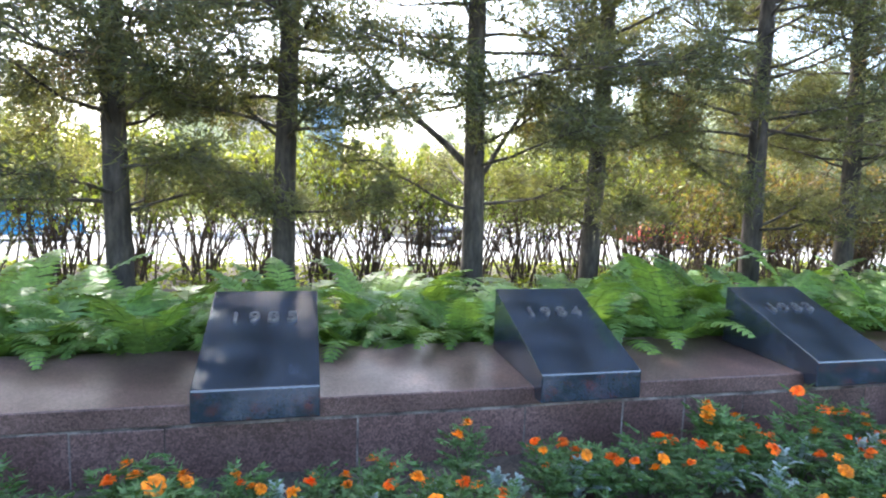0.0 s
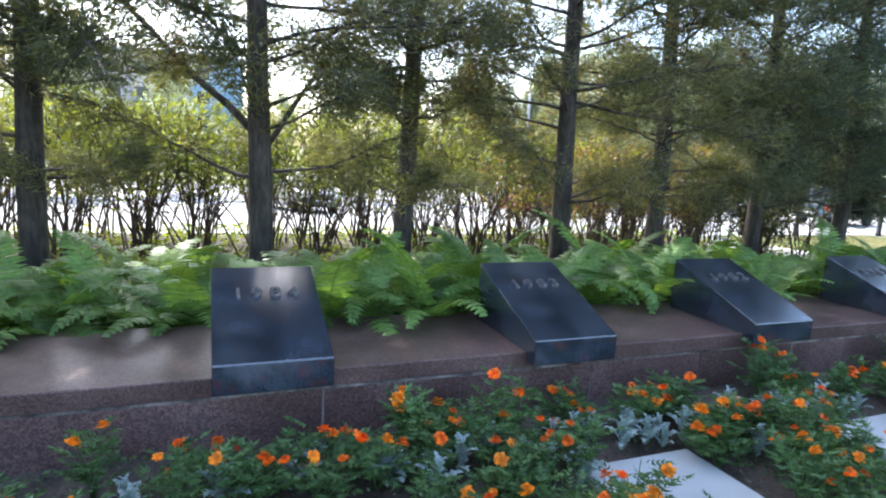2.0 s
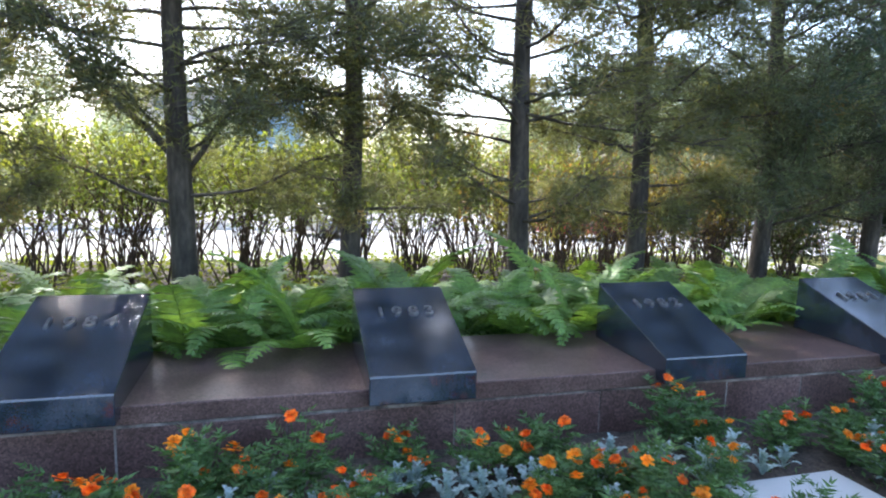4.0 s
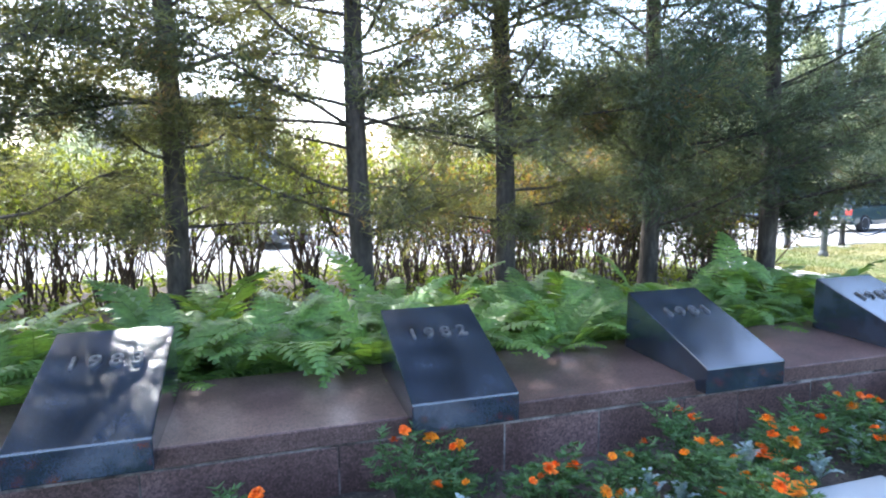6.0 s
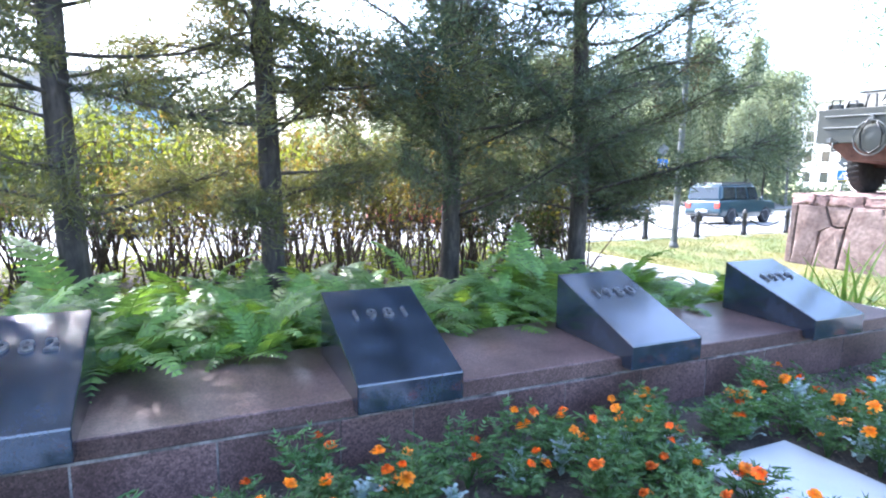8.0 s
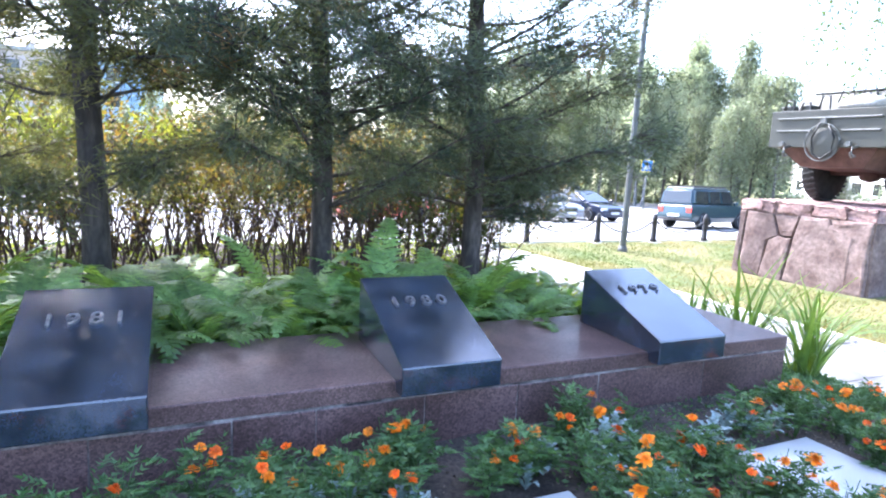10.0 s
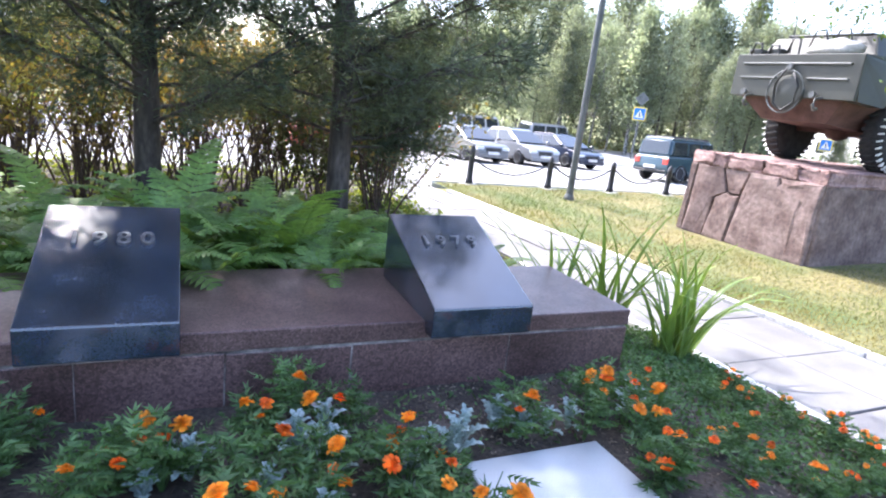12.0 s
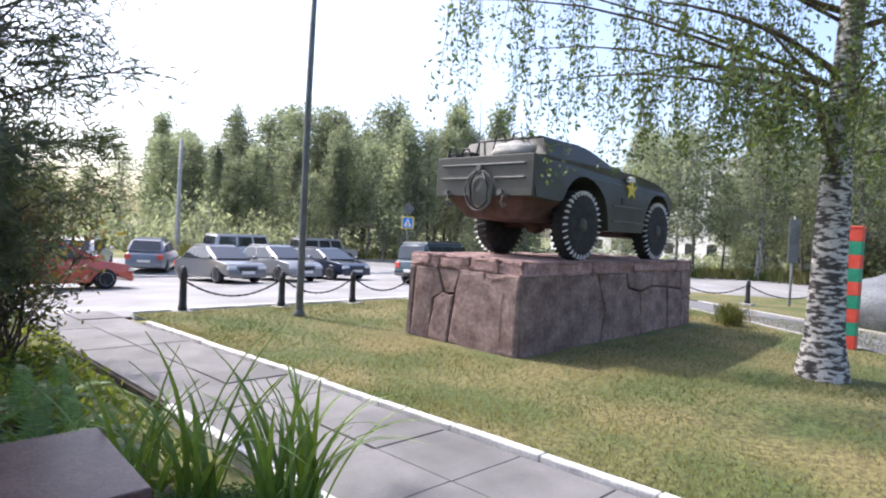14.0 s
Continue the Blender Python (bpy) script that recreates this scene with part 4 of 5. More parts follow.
# ---------------------------------------------------------------- cars
def car(name, label, colour, m, length=4.3, width=1.7, height=1.45, boxy=False, hatch=False, rack=False):
    """A car along +x with its middle at the origin."""
    paint = surf("car_paint", colour, tuple(c * 1.12 for c in colour), 1.5, 0.3, 0, 60, metal=0.25, speck=0.02, coat=1.0)
    t = thing(name, label, "car", "parked cars", m)
    a, w = length / 2, width / 2
    belt = height * (0.60 if not boxy else 0.58)
    nose = belt * (0.86 if not boxy else 0.97)
    wr = 0.31 if not boxy else 0.35
    fx, bx = a - 0.82, -a + 0.78
    ground = 0.2 if not boxy else 0.28
    prof = [(-a + 0.03, ground + 0.1), (bx - wr - 0.08, ground)] + arch(bx, wr, wr + 0.06, 170, 10, 7) + [(bx + wr + 0.1, ground), (fx - wr - 0.1, ground)]
    prof += arch(fx, wr, wr + 0.06, 170, 10, 7) + [(a - 0.06, ground + 0.06), (a, 0.48), (a - 0.06, nose - 0.1), (a - 0.25, nose), (a - 1.15, belt + 0.02)]
    prof += [(-a + (0.25 if hatch or boxy else 0.75), belt + 0.03), (-a + 0.06, belt - (0.02 if not hatch else 0.08)), (-a, 0.5)]
    bm = prism(prof, "y", -w, w)
    for v in bm.verts:
        k = abs(v.co.x) / a
        s = 1 - 0.10 * max(0, k - 0.72) / 0.28 * (0.3 if boxy else 1)
        if v.co.z > belt - 0.12:
            s *= 0.955
        v.co.y *= s
    bmesh.ops.bevel(bm, geom=bm.edges[:], offset=0.06, segments=3, affect="EDGES", profile=0.6, clamp_overlap=True)
    body_me = me_bm("body", bm, paint, True)
    body_me.set_sharp_from_angle(angle=radians(32))
    put("body", body_me, t)
    front = a - (1.95 if not boxy else 1.45)
    back = -a + (0.62 if hatch else 1.2) if not boxy else -a + 0.18
    base0, base1 = a - (0.9 if not boxy else 1.2), -a + (0.1 if hatch else 0.4) if not boxy else -a + 0.06
    z0, z1 = belt, height
    wt = w * (0.76 if not boxy else 0.86)
    cab = bmesh.new()
    lo = [(base0, -w * 0.94, z0), (base0, w * 0.94, z0), (base1, w * 0.94, z0), (base1, -w * 0.94, z0)]
    hi = [(front, -wt, z1 - 0.03), (front, wt, z1 - 0.03), (back, wt, z1 - 0.05), (back, -wt, z1 - 0.05)]
    vl, vh = [cab.verts.new(p) for p in lo], [cab.verts.new(p) for p in hi]
    cab.faces.new(vh)
    cab.faces.new(vl[::-1])
    for i in range(4):
        cab.faces.new((vl[i], vl[(i + 1) % 4], vh[(i + 1) % 4], vh[i]))
    bmesh.ops.recalc_face_normals(cab, faces=cab.faces)
    bmesh.ops.bevel(cab, geom=cab.edges[:], offset=0.09, segments=3, affect="EDGES")
    cab_me = me_bm("cabin", cab, paint, True)
    cab_me.set_sharp_from_angle(angle=radians(32))
    put("cabin", cab_me, t)
    part("roof", box((back + 0.12, -wt + 0.07, z1 - 0.06), (front - 0.12, wt - 0.07, z1), 0.028, 3), paint, t)

    def pane(nm, pts):
        p = [Vector(q) for q in pts]
        n = (p[1] - p[0]).cross(p[2] - p[0]).normalized()
        c = sum(p, Vector()) / len(p)
        if n.dot(c - Vector((0, 0, z0))) < 0:
            n = -n
        b2 = bmesh.new()
        lo2, hi2 = [b2.verts.new(q - n * 0.03) for q in p], [b2.verts.new(q + n * 0.006) for q in p]
        b2.faces.new(hi2)
        b2.faces.new(lo2[::-1])
        for i in range(len(p)):
            b2.faces.new((lo2[i], lo2[(i + 1) % len(p)], hi2[(i + 1) % len(p)], hi2[i]))
        part(nm, b2, M_GLASS, t)

    def lerp(p, q, k):
        return tuple(p[i] + (q[i] - p[i]) * k for i in range(3))

    def quad(i, j, u0, u1, v0, v1):
        b0, b1 = lerp(lo[i], lo[j], u0), lerp(lo[i], lo[j], u1)
        c0, c1 = lerp(hi[i], hi[j], u0), lerp(hi[i], hi[j], u1)
        return [lerp(b0, c0, v0), lerp(b1, c1, v0), lerp(b1, c1, v1), lerp(b0, c0, v1)]
    pane("windscreen", quad(0, 1, 0.06, 0.94, 0.08, 0.9))
    pane("rear_window", quad(2, 3, 0.08, 0.92, 0.15, 0.88))
    for i, j in ((1, 2), (3, 0)):
        cuts = ((0.1, 0.47), (0.51, 0.88)) if not boxy else ((0.06, 0.36), (0.4, 0.66), (0.7, 0.95))
        for u0, u1 in cuts:
            pane("side_window", quad(i, j, u0, u1, 0.1, 0.86))
    tyre = me_bm("tyre", lathe_bm([(wr * 0.62, 0.0), (wr * 0.95, 0.0), (wr, 0.04), (wr, 0.16), (wr * 0.95, 0.2), (wr * 0.62, 0.2)], 24, "y"), M_RUBBER, True)
    rim = me_bm("rim", lathe_bm([(wr * 0.7, 0.012), (wr * 0.66, -0.004), (wr * 0.6, 0.01), (wr * 0.45, 0.03), (wr * 0.15, 0.008), (0.02, 0.004)], 18, "y"), M_ALLOY)
    for x in (fx, bx):
        for y, flip in ((-w - 0.005, 0), (w + 0.005, 180)):
            wh = new("wheel")
            wh.parent = t
            wh.matrix_basis = pose(x, y, wr, 0, 0, flip)
            put("tyre", tyre, wh)
            put("rim", rim, wh)
    for s in (-1, 1):
        part("headlight", box((a - 0.16, s * w * 0.72 - 0.17, nose - 0.24), (a - 0.02, s * w * 0.72 + 0.17, nose - 0.1), 0.03, 2), M_LAMP, t)
        part("tail_light", box((-a + 0.0, s * w * 0.78 - 0.12, belt - 0.3), (-a + 0.1, s * w * 0.78 + 0.12, belt - 0.08), 0.02), M_RED, t)
        part("wing_mirror", box((base0 - 0.25, s * (w + 0.08) - 0.08, belt + 0.02), (base0 - 0.1, s * (w + 0.08) + 0.08, belt + 0.15), 0.03), paint, t)
    part("front_bumper", box((a - 0.06, -w * 0.86, ground + 0.02), (a + 0.035, w * 0.86, 0.42), 0.03, 2), paint if not boxy else M_IRON, t)
    part("grille", box((a - 0.05, -0.35, 0.46), (a + 0.012, 0.35, nose - 0.14), 0.01), M_IRON, t)
    part("number_plate", box((a + 0.0, -0.26, 0.36), (a + 0.045, 0.26, 0.47), 0.004), M_WHITE, t)
    part("rear_bumper", box((-a - 0.04, -w * 0.9, ground + 0.08), (-a + 0.08, w * 0.9, 0.45), 0.03, 2), paint if not boxy else M_IRON, t)
    part("rear_plate", box((-a - 0.05, -0.26, 0.5), (-a + 0.02, 0.26, 0.61), 0.004), M_WHITE, t)
    if rack:
        for s in (-1, 1):
            tube("roof_rail", [(back + 0.1, s * (wt - 0.08), z1 + 0.06), (front - 0.2, s * (wt - 0.08), z1 + 0.06)], 0.015, 6, M_IRON, t)
        for k in range(4):
            x = back + 0.2 + k * (front - back - 0.5) / 3
            part("rack_bar", box((x, -wt + 0.06, z1 - 0.01), (x + 0.03, wt - 0.06, z1 + 0.06), 0.005), M_IRON, t)
    return t


def park(name, label, colour, x, y, turn, *size, **kw):
    car(name, label, colour, pose(x, y, ground_z(y) + (0.05 if y < 23 else 0.03), -2.86 if 9.3 < y < 22 else 0, 0, 0) @ pose(0, 0, 0, 0, 0, turn), *size, **kw)


park("sedan", "silver-grey saloon car parked facing the path", (0.115, 0.12, 0.125), 15.45, 20.1, -84, 4.35, 1.70, 1.46)
park("hatchback", "pale silver hatchback parked beside a saloon", (0.21, 0.215, 0.22), 17.95, 20.0, -84, 4.1, 1.68, 1.5, hatch=True)
park("coupe", "dark blue hatchback parked in the lot", (0.012, 0.02, 0.045), 20.5, 20.3, -82, 4.2, 1.72, 1.44, hatch=True)
park("off_roader", "dark blue boxy off-road car with roof rack", (0.012, 0.042, 0.058), 22.7, 14.9, 8, 4.1, 1.68, 1.66, boxy=True, rack=True)
park("compact_car", "silver compact car seen from behind", (0.17, 0.19, 0.23), 15.0, 26.6, 62, 4.0, 1.68, 1.55, hatch=True)
park("white_car", "white hatchback parked on the lot", (0.62, 0.62, 0.62), 12.2, 26.9, 65, 4.0, 1.68, 1.5, hatch=True)
park("minivan", "white minivan parked in the back row", (0.4, 0.4, 0.41), 21.5, 31.0, 5, 4.8, 1.85, 1.72, boxy=True)
park("estate_car", "pale grey estate car in the back row", (0.3, 0.3, 0.3), 27.2, 31.4, 4, 4.6, 1.75, 1.62, boxy=True)
park("far_car", "white car parked by the far trees", (0.6, 0.6, 0.6), 54.5, 15.0, 20, 4.2, 1.7, 1.5, hatch=True)
park("far_saloon", "pale saloon car parked by the far trees", (0.5, 0.48, 0.46), 56.3, 10.3, 10, 4.3, 1.7, 1.46)
park("red_car", "orange-red hatchback parked beyond the hedge", (0.42, 0.06, 0.03), 9.5, 17.9, 8, 4.1, 1.68, 1.48, hatch=True)
park("blue_car", "bright blue car parked beyond the hedge", (0.01, 0.22, 0.42), -14.4, 18.9, 20, 4.2, 1.7, 1.5, hatch=True)
park("grey_car", "dark grey saloon car parked beyond the hedge", (0.06, 0.065, 0.07), -0.6, 19.5, -75, 4.3, 1.7, 1.46)


# ---------------------------------------------------------------- posts, signs, chains
def bollard(x, y, tall, z=0.0):
    t = thing("bollard", "black iron bollard with a square foot holding a chain", "bollard", "chain bollards", pose(x, y, z))
    part("foot", box((-0.17, -0.17, -0.08), (0.17, 0.17, 0.03), 0.015), M_CONCRETE, t)
    part("post", lathe_bm([(0.085, 0.03), (0.085, 0.12), (0.07, 0.14), (0.062, tall * 0.8), (0.075, tall * 0.83), (0.06, tall * 0.87), (0.05, tall * 0.95), (0.015, tall)], 14), M_IRON, t, smooth=True)


def chain(a, b, z, sag):
    v, f = [], []
    n = 26
    pts = [(a[0] + (b[0] - a[0]) * k / n, a[1] + (b[1] - a[1]) * k / n, z - sag * 4 * (k / n) * (1 - k / n)) for k in range(n + 1)]
    tube_vf(pts, [0.014 if k % 2 else 0.024 for k in range(n + 1)], 5, v, f)
    tagged(put("chain", me_from("chain", v, f, M_IRON)), "sagging black iron chain between bollards", "chain", "bollard chains")


POSTS = [(10.2, 9.0), (12.24, 8.9), (14.05, 8.85), (15.9, 8.85), (17.75, 8.85), (19.6, 8.8), (21.4, 8.6), (23.2, 7.6), (24.8, 5.9), (25.9, 4.1), (27.0, 2.2), (28.0, 0.2)]
for i, (x, y) in enumerate(POSTS):
    bollard(x, y, 0.9 if i == 0 else 0.78, 0.03)
    if i:
        chain(POSTS[i - 1], (x, y), 0.65, 0.34)


def street_lamp(x, y, r0, r1, h, label, mat, head=True):
    t = thing("lamp_post", label, "lamp post", m=pose(x, y, ground_z(y) + 0.08))
    tube("pole", [(0, 0, 0), (0, 0, h * 0.5), (0.05, 0, h)], [r0, (r0 + r1) / 2, r1], 12, mat, t)
    part("base", lathe_bm([(r0 * 1.5, 0), (r0 * 1.5, 0.12), (r0 * 1.05, 0.2)], 12), mat, t)
    if not head:
        return
    tube("arm", [(0.05, 0, h), (0.5, 0.2, h + 0.4), (1.3, 0.5, h + 0.5)], 0.035, 8, mat, t)
    part("lamp_head", box((1.2, 0.4, h + 0.42), (1.8, 0.68, h + 0.54), 0.04, 2), M_STEEL, t)


street_lamp(11.95, 7.62, 0.075, 0.05, 8.6, "tall thin grey-green steel lamp post on the lawn", M_STEEL)
street_lamp(20.6, 40.0, 0.16, 0.11, 8.0, "pale concrete street lamp post beyond the lot", M_CONCRETE, False)
street_lamp(38.0, 36.0, 0.14, 0.1, 8.5, "concrete street lamp post by the road", M_CONCRETE)


def power_line():
    """Thin overhead wires slung between the street poles."""
    posts = [(4.0, 45.0), (20.6, 40.0), (38.0, 36.0), (58.0, 30.0)]
    for (ax, ay), (bx, by) in zip(posts, posts[1:]):
        for k, z in enumerate((7.3, 6.7, 6.1)):
            pts = [(ax + (bx - ax) * u, ay + (by - ay) * u, z - 0.7 - 0.9 * 4 * u * (1 - u) * (0.7 + 0.15 * k)) for u in np.linspace(0, 1, 13)]
            v, f = [], []
            tube_vf(pts, [0.016] * 13, 4, v, f)
            tagged(put("overhead_wire", me_from("overhead_wire", v, f, M_IRON)), "thin dark overhead wire between street poles", "wire", "overhead wires")


power_line()


def crossing_sign(x, y, z, turn, s=1.0):
    t = thing("crossing_sign", "blue and white pedestrian crossing sign with yellow border", "road sign", m=pose(x, y, ground_z(y), 0, 0, turn) @ Matrix.Scale(s, 4))
    tube("pole", [(0, 0.03, 0), (0, 0.03, z + 1.1)], 0.035, 8, M_STEEL, t)
    b = part("board", box((-0.42, -0.012, z - 0.42), (0.42, 0.012, z + 0.42), 0.01), M_YELLOW, t, "yellow border board")
    part("panel", box((-0.35, -0.018, z - 0.35), (0.35, -0.008, z + 0.35)), M_BLUESIGN, b)
    part("triangle", prism([(-0.28, z - 0.25), (0.28, z - 0.25), (0, z + 0.27)], "y", -0.026, -0.014), M_WHITE, b)
    part("pictogram", prism([(-0.07, z - 0.2), (-0.02, z - 0.05), (-0.05, z + 0.05), (0, z + 0.12), (0.05, z + 0.05), (0.03, z - 0.06), (0.09, z - 0.2), (0.04, z - 0.2), (0, z - 0.09), (-0.03, z - 0.2)], "y", -0.032, -0.022), M_IRON, b)
    part("diamond_sign", prism([(-0.45, z + 0.95), (0, z + 0.5), (0.45, z + 0.95), (0, z + 1.4)], "y", -0.012, 0.012), M_STEEL, t, "grey back of a diamond-shaped sign")


crossing_sign(31.6, 28.0, 3.0, -45)
crossing_sign(42.5, 22.5, 2.7, -55, 0.9)
crossing_sign(46.0, 17.5, 2.5, -60, 0.9)


def info_board():
    t = thing("info_board", "tall narrow grey notice board on a pole", "notice board", m=pose(27.3, 3.3, -0.08, 0, 0, -60))
    tube("pole", [(0, 0, 0), (0, 0, 3.0)], 0.04, 8, M_STEEL, t)
    part("board", box((-0.16, -0.05, 1.5), (0.16, -0.01, 2.9), 0.01), M_STEEL, t)


info_board()


def striped_post():
    t = thing("striped_post", "red and green striped wooden frontier post", "striped post", m=pose(19.6, 0.1, 0))
    for k in range(9):
        part("stripe", box((-0.13, -0.13, 0.26 * k - 0.05 * (k == 0)), (0.13, 0.13, 0.26 * (k + 1) - 0.002), 0.008), M_RED if k % 2 == 0 else M_GREEN, t, "red band" if k % 2 == 0 else "green band")
    part("cap", box((-0.14, -0.14, 2.34), (0.14, 0.14, 2.37), 0.01), M_RED, t)


striped_post()


def boulder(x, y, s, label):
    bm = bmesh.new()
    bmesh.ops.create_icosphere(bm, subdivisions=4, radius=1)
    for v in bm.verts:
        n = noise.noise(v.co * 1.3) * 0.25 + noise.noise(v.co * 4) * 0.06
        v.co *= 1 + n
        v.co.z = max(v.co.z, -0.4)
    tagged(part("boulder", bm, M_BOULDER, smooth=True, m=pose(x, y, 0.2, 0, 0, 30) @ Matrix.Diagonal((s[0], s[1], s[2], 1))), label, "boulder")


boulder(25.2, 0.1, (1.9, 1.6, 1.2), "large rounded grey boulder on the grass")

# far path and road on the right of the lawn
tagged(part("side_path", prism([(17.0, -4.6), (20.8, -4.6), (22.85, 0.0), (25.3, 5.4), (27.0, 9.2), (25.8, 9.2), (22.85, 4.5), (19.6, -0.55)], "z", -0.2, -0.02), M_PATHASPH), "dark asphalt footpath beyond the lawn", "path", kind="structure")
tagged(part("side_lawn", prism([(20.9, -4.6), (60, -30), (60, -8), (30, 4.5), (27.1, 9.2), (25.4, 5.4), (22.95, 0.0)], "z", -0.2, 0.0), M_LAWN), "strip of mown grass beside the road", "lawn", kind="structure")
tagged(part("side_road", prism([(31, 4.5), (60, -8), (75, -14), (80, -6), (60, 3), (40, 9.3), (30, 9.3), (27, 9.3)], "z", -0.2, -0.045), M_ASPHALT), "pale asphalt road beside the wood", "road", kind="structure")


def kerb_line(x0, y0, x1, y1, label, mat=M_KERB, top=0.06, drop=0.0):
    t = thing("road_kerb", label, "kerb", m=pose(0, 0, 0))
    t["kind"] = "structure"
    n = max(1, int(math.hypot(x1 - x0, y1 - y0)))
    ux, uy = (x1 - x0) / n, (y1 - y0) / n
    ln = math.hypot(ux, uy)
    nx, ny = -uy / ln * 0.07, ux / ln * 0.07
    for k in range(n):
        ax, ay, bx, by = x0 + ux * k, y0 + uy * k, x0 + ux * (k + 0.985), y0 + uy * (k + 0.985)
        part("kerb_stone", prism([(ax - nx, ay - ny), (bx - nx, by - ny), (bx + nx, by + ny), (ax + nx, ay + ny)], "z", -0.25 - drop, top - drop, 0.012), mat, t)


kerb_line(9.4, 9.3, 26.4, 9.3, "pale concrete kerb between lawn and lot")
kerb_line(-20, 9.4, 7.6, 9.4, "pale concrete kerb along the hedge")
kerb_line(-30, 23.0, 30, 23.0, "pale concrete kerb across the lot", M_KERB, 0.0, 0.62)
kerb_line(22.0, -2.0, 25.35, 5.4, "grey kerb beside the footpath", M_CONCRETE, 0.015)
kerb_line(22.8, 4.5, 18.4, -2.4, "grey kerb of the asphalt footpath", M_CONCRETE, 0.02)
tagged(strip("far_road", -80, 75, (24.2, 34.5), 0.03, M_ASPHALT), "pale asphalt road beyond the grass strip", "road", kind="structure")


# ---------------------------------------------------------------- birch
def birch():
    t = thing("birch_tree", "old white birch with black-cracked bark and hanging twigs", "birch", m=pose(16.07, -0.31, -0.03))
    rng = np.random.default_rng(77)
    v, f = [], []
    zs = np.linspace(0, 9.5, 16)
    pts = [(0.035 * z + 0.04 * math.sin(z), 0.03 * math.sin(z * 0.7), z) for z in zs]
    tube_vf(pts, [0.26 + 0.11 * math.exp(-z * 3) - 0.018 * z for z in zs], 22, v, f)
    put("trunk", me_from("trunk", v, f, M_BIRCH, True), t)
    bv, bf, cen = [], [], []
    limbs = []
    for i in range(27):
        outer = i > 21
        z = rng.uniform(3.6, 5.4) if outer else rng.uniform(3.0, 8.5)
        a = rng.uniform(2.2, 2.75) if outer else rng.uniform(0, 6.28) if i > 11 else rng.uniform(1.6, 3.6)
        ln = rng.uniform(4.6, 6.4) if outer else rng.uniform(2.0, 4.6)
        p, d = Vector((0.035 * z, 0, z)), Vector((math.cos(a), math.sin(a), 0.55))
        line = [p.copy()]
        for k in range(7):
            d = (d + Vector((rng.normal(0, 0.1), rng.normal(0, 0.1), -0.09))).normalized()
            p = p + d * ln / 7
            line.append(p.copy())
        tube("limb", line, [(0.032 if outer else 0.055) * (1 - k / 8.5) for k in range(8)], 6, M_STEM, t)
        limbs.append(line)
    for line in limbs:
        for k in range(2, 8):
            for _ in range(4):
                p = line[k] + Vector(rng.normal(0, 0.15, 3))
                drop = min(rng.uniform(0.7, 2.2), max(0.25, p.z - rng.uniform(2.6, 3.7)))
                dx, dy = rng.normal(0, 0.12, 2)
                sw = [p + Vector((dx * s + 0.05 * math.sin(5 * s), dy * s, -drop * s ** 1.1)) for s in np.linspace(0, 1, 5)]
                tube_vf(sw, [0.006, 0.005, 0.004, 0.003, 0.002], 3, bv, bf)
                n = int(34 * drop) + 10
                s = rng.uniform(0, 1, n)
                c = np.array([p.x, p.y, p.z])[None, :] + np.column_stack([dx * s, dy * s, -drop * s ** 1.1]) + rng.normal(0, 0.055, (n, 3))
                cen.append(c)
    put("twig_mass", me_from("twig_mass", bv, bf, M_STEM, True), t)["kind"] = "stuff"
    lv, lf = leaf_quads(rng, np.concatenate(cen), 0.042)
    put("crown", me_from("crown", lv, lf, M_BLEAF), t)


birch()


# ---------------------------------------------------------------- woods beyond the road
def wood_tree(seed, h, conifer=False):
    rng = np.random.default_rng(seed)
    v, f = [], []
    pts = [(0.15 * math.sin(z * 0.3 + seed), 0.1 * math.cos(z * 0.4), z) for z in np.linspace(0, h * 0.95, 8)]
    tube_vf(pts, [0.16 * (1 - k / 9) for k in range(8)], 7, v, f)
    cen = []
    n = int(rng.integers(230, 330))
    low, fat, skew = rng.uniform(0.12, 0.34), rng.uniform(0.15, 0.23), rng.uniform(0.7, 1.2)
    for i in range(n):
        k = rng.uniform(0.0, 1) ** skew
        z = h * (low + (1 - low) * k)
        r = (h * fat) * (max(0.12, 1 - ((k - 0.42) / 0.62) ** 2) ** 0.6 if not conifer else 1.05 - k) * rng.uniform(0.15, 1.0) ** 0.8 * rng.choice((1.0, 1.0, 1.35))
        a = rng.uniform(0, 6.28)
        c = np.array([r * math.cos(a), r * math.sin(a), z])
        if i % 5 == 0:
            tube_vf([(0, 0, z - 0.6), (c[0] * 0.5, c[1] * 0.5, z - 0.2), tuple(c)], [0.04, 0.03, 0.012], 4, v, f)
        cen.append(c[None, :] + rng.normal(0, 1, (20, 3)) * np.array([0.42, 0.42, 0.5]) * h / 12)
    lv, lf = leaf_quads(rng, np.concatenate(cen), 0.15 * h / 12)
    return v, f, lv, lf


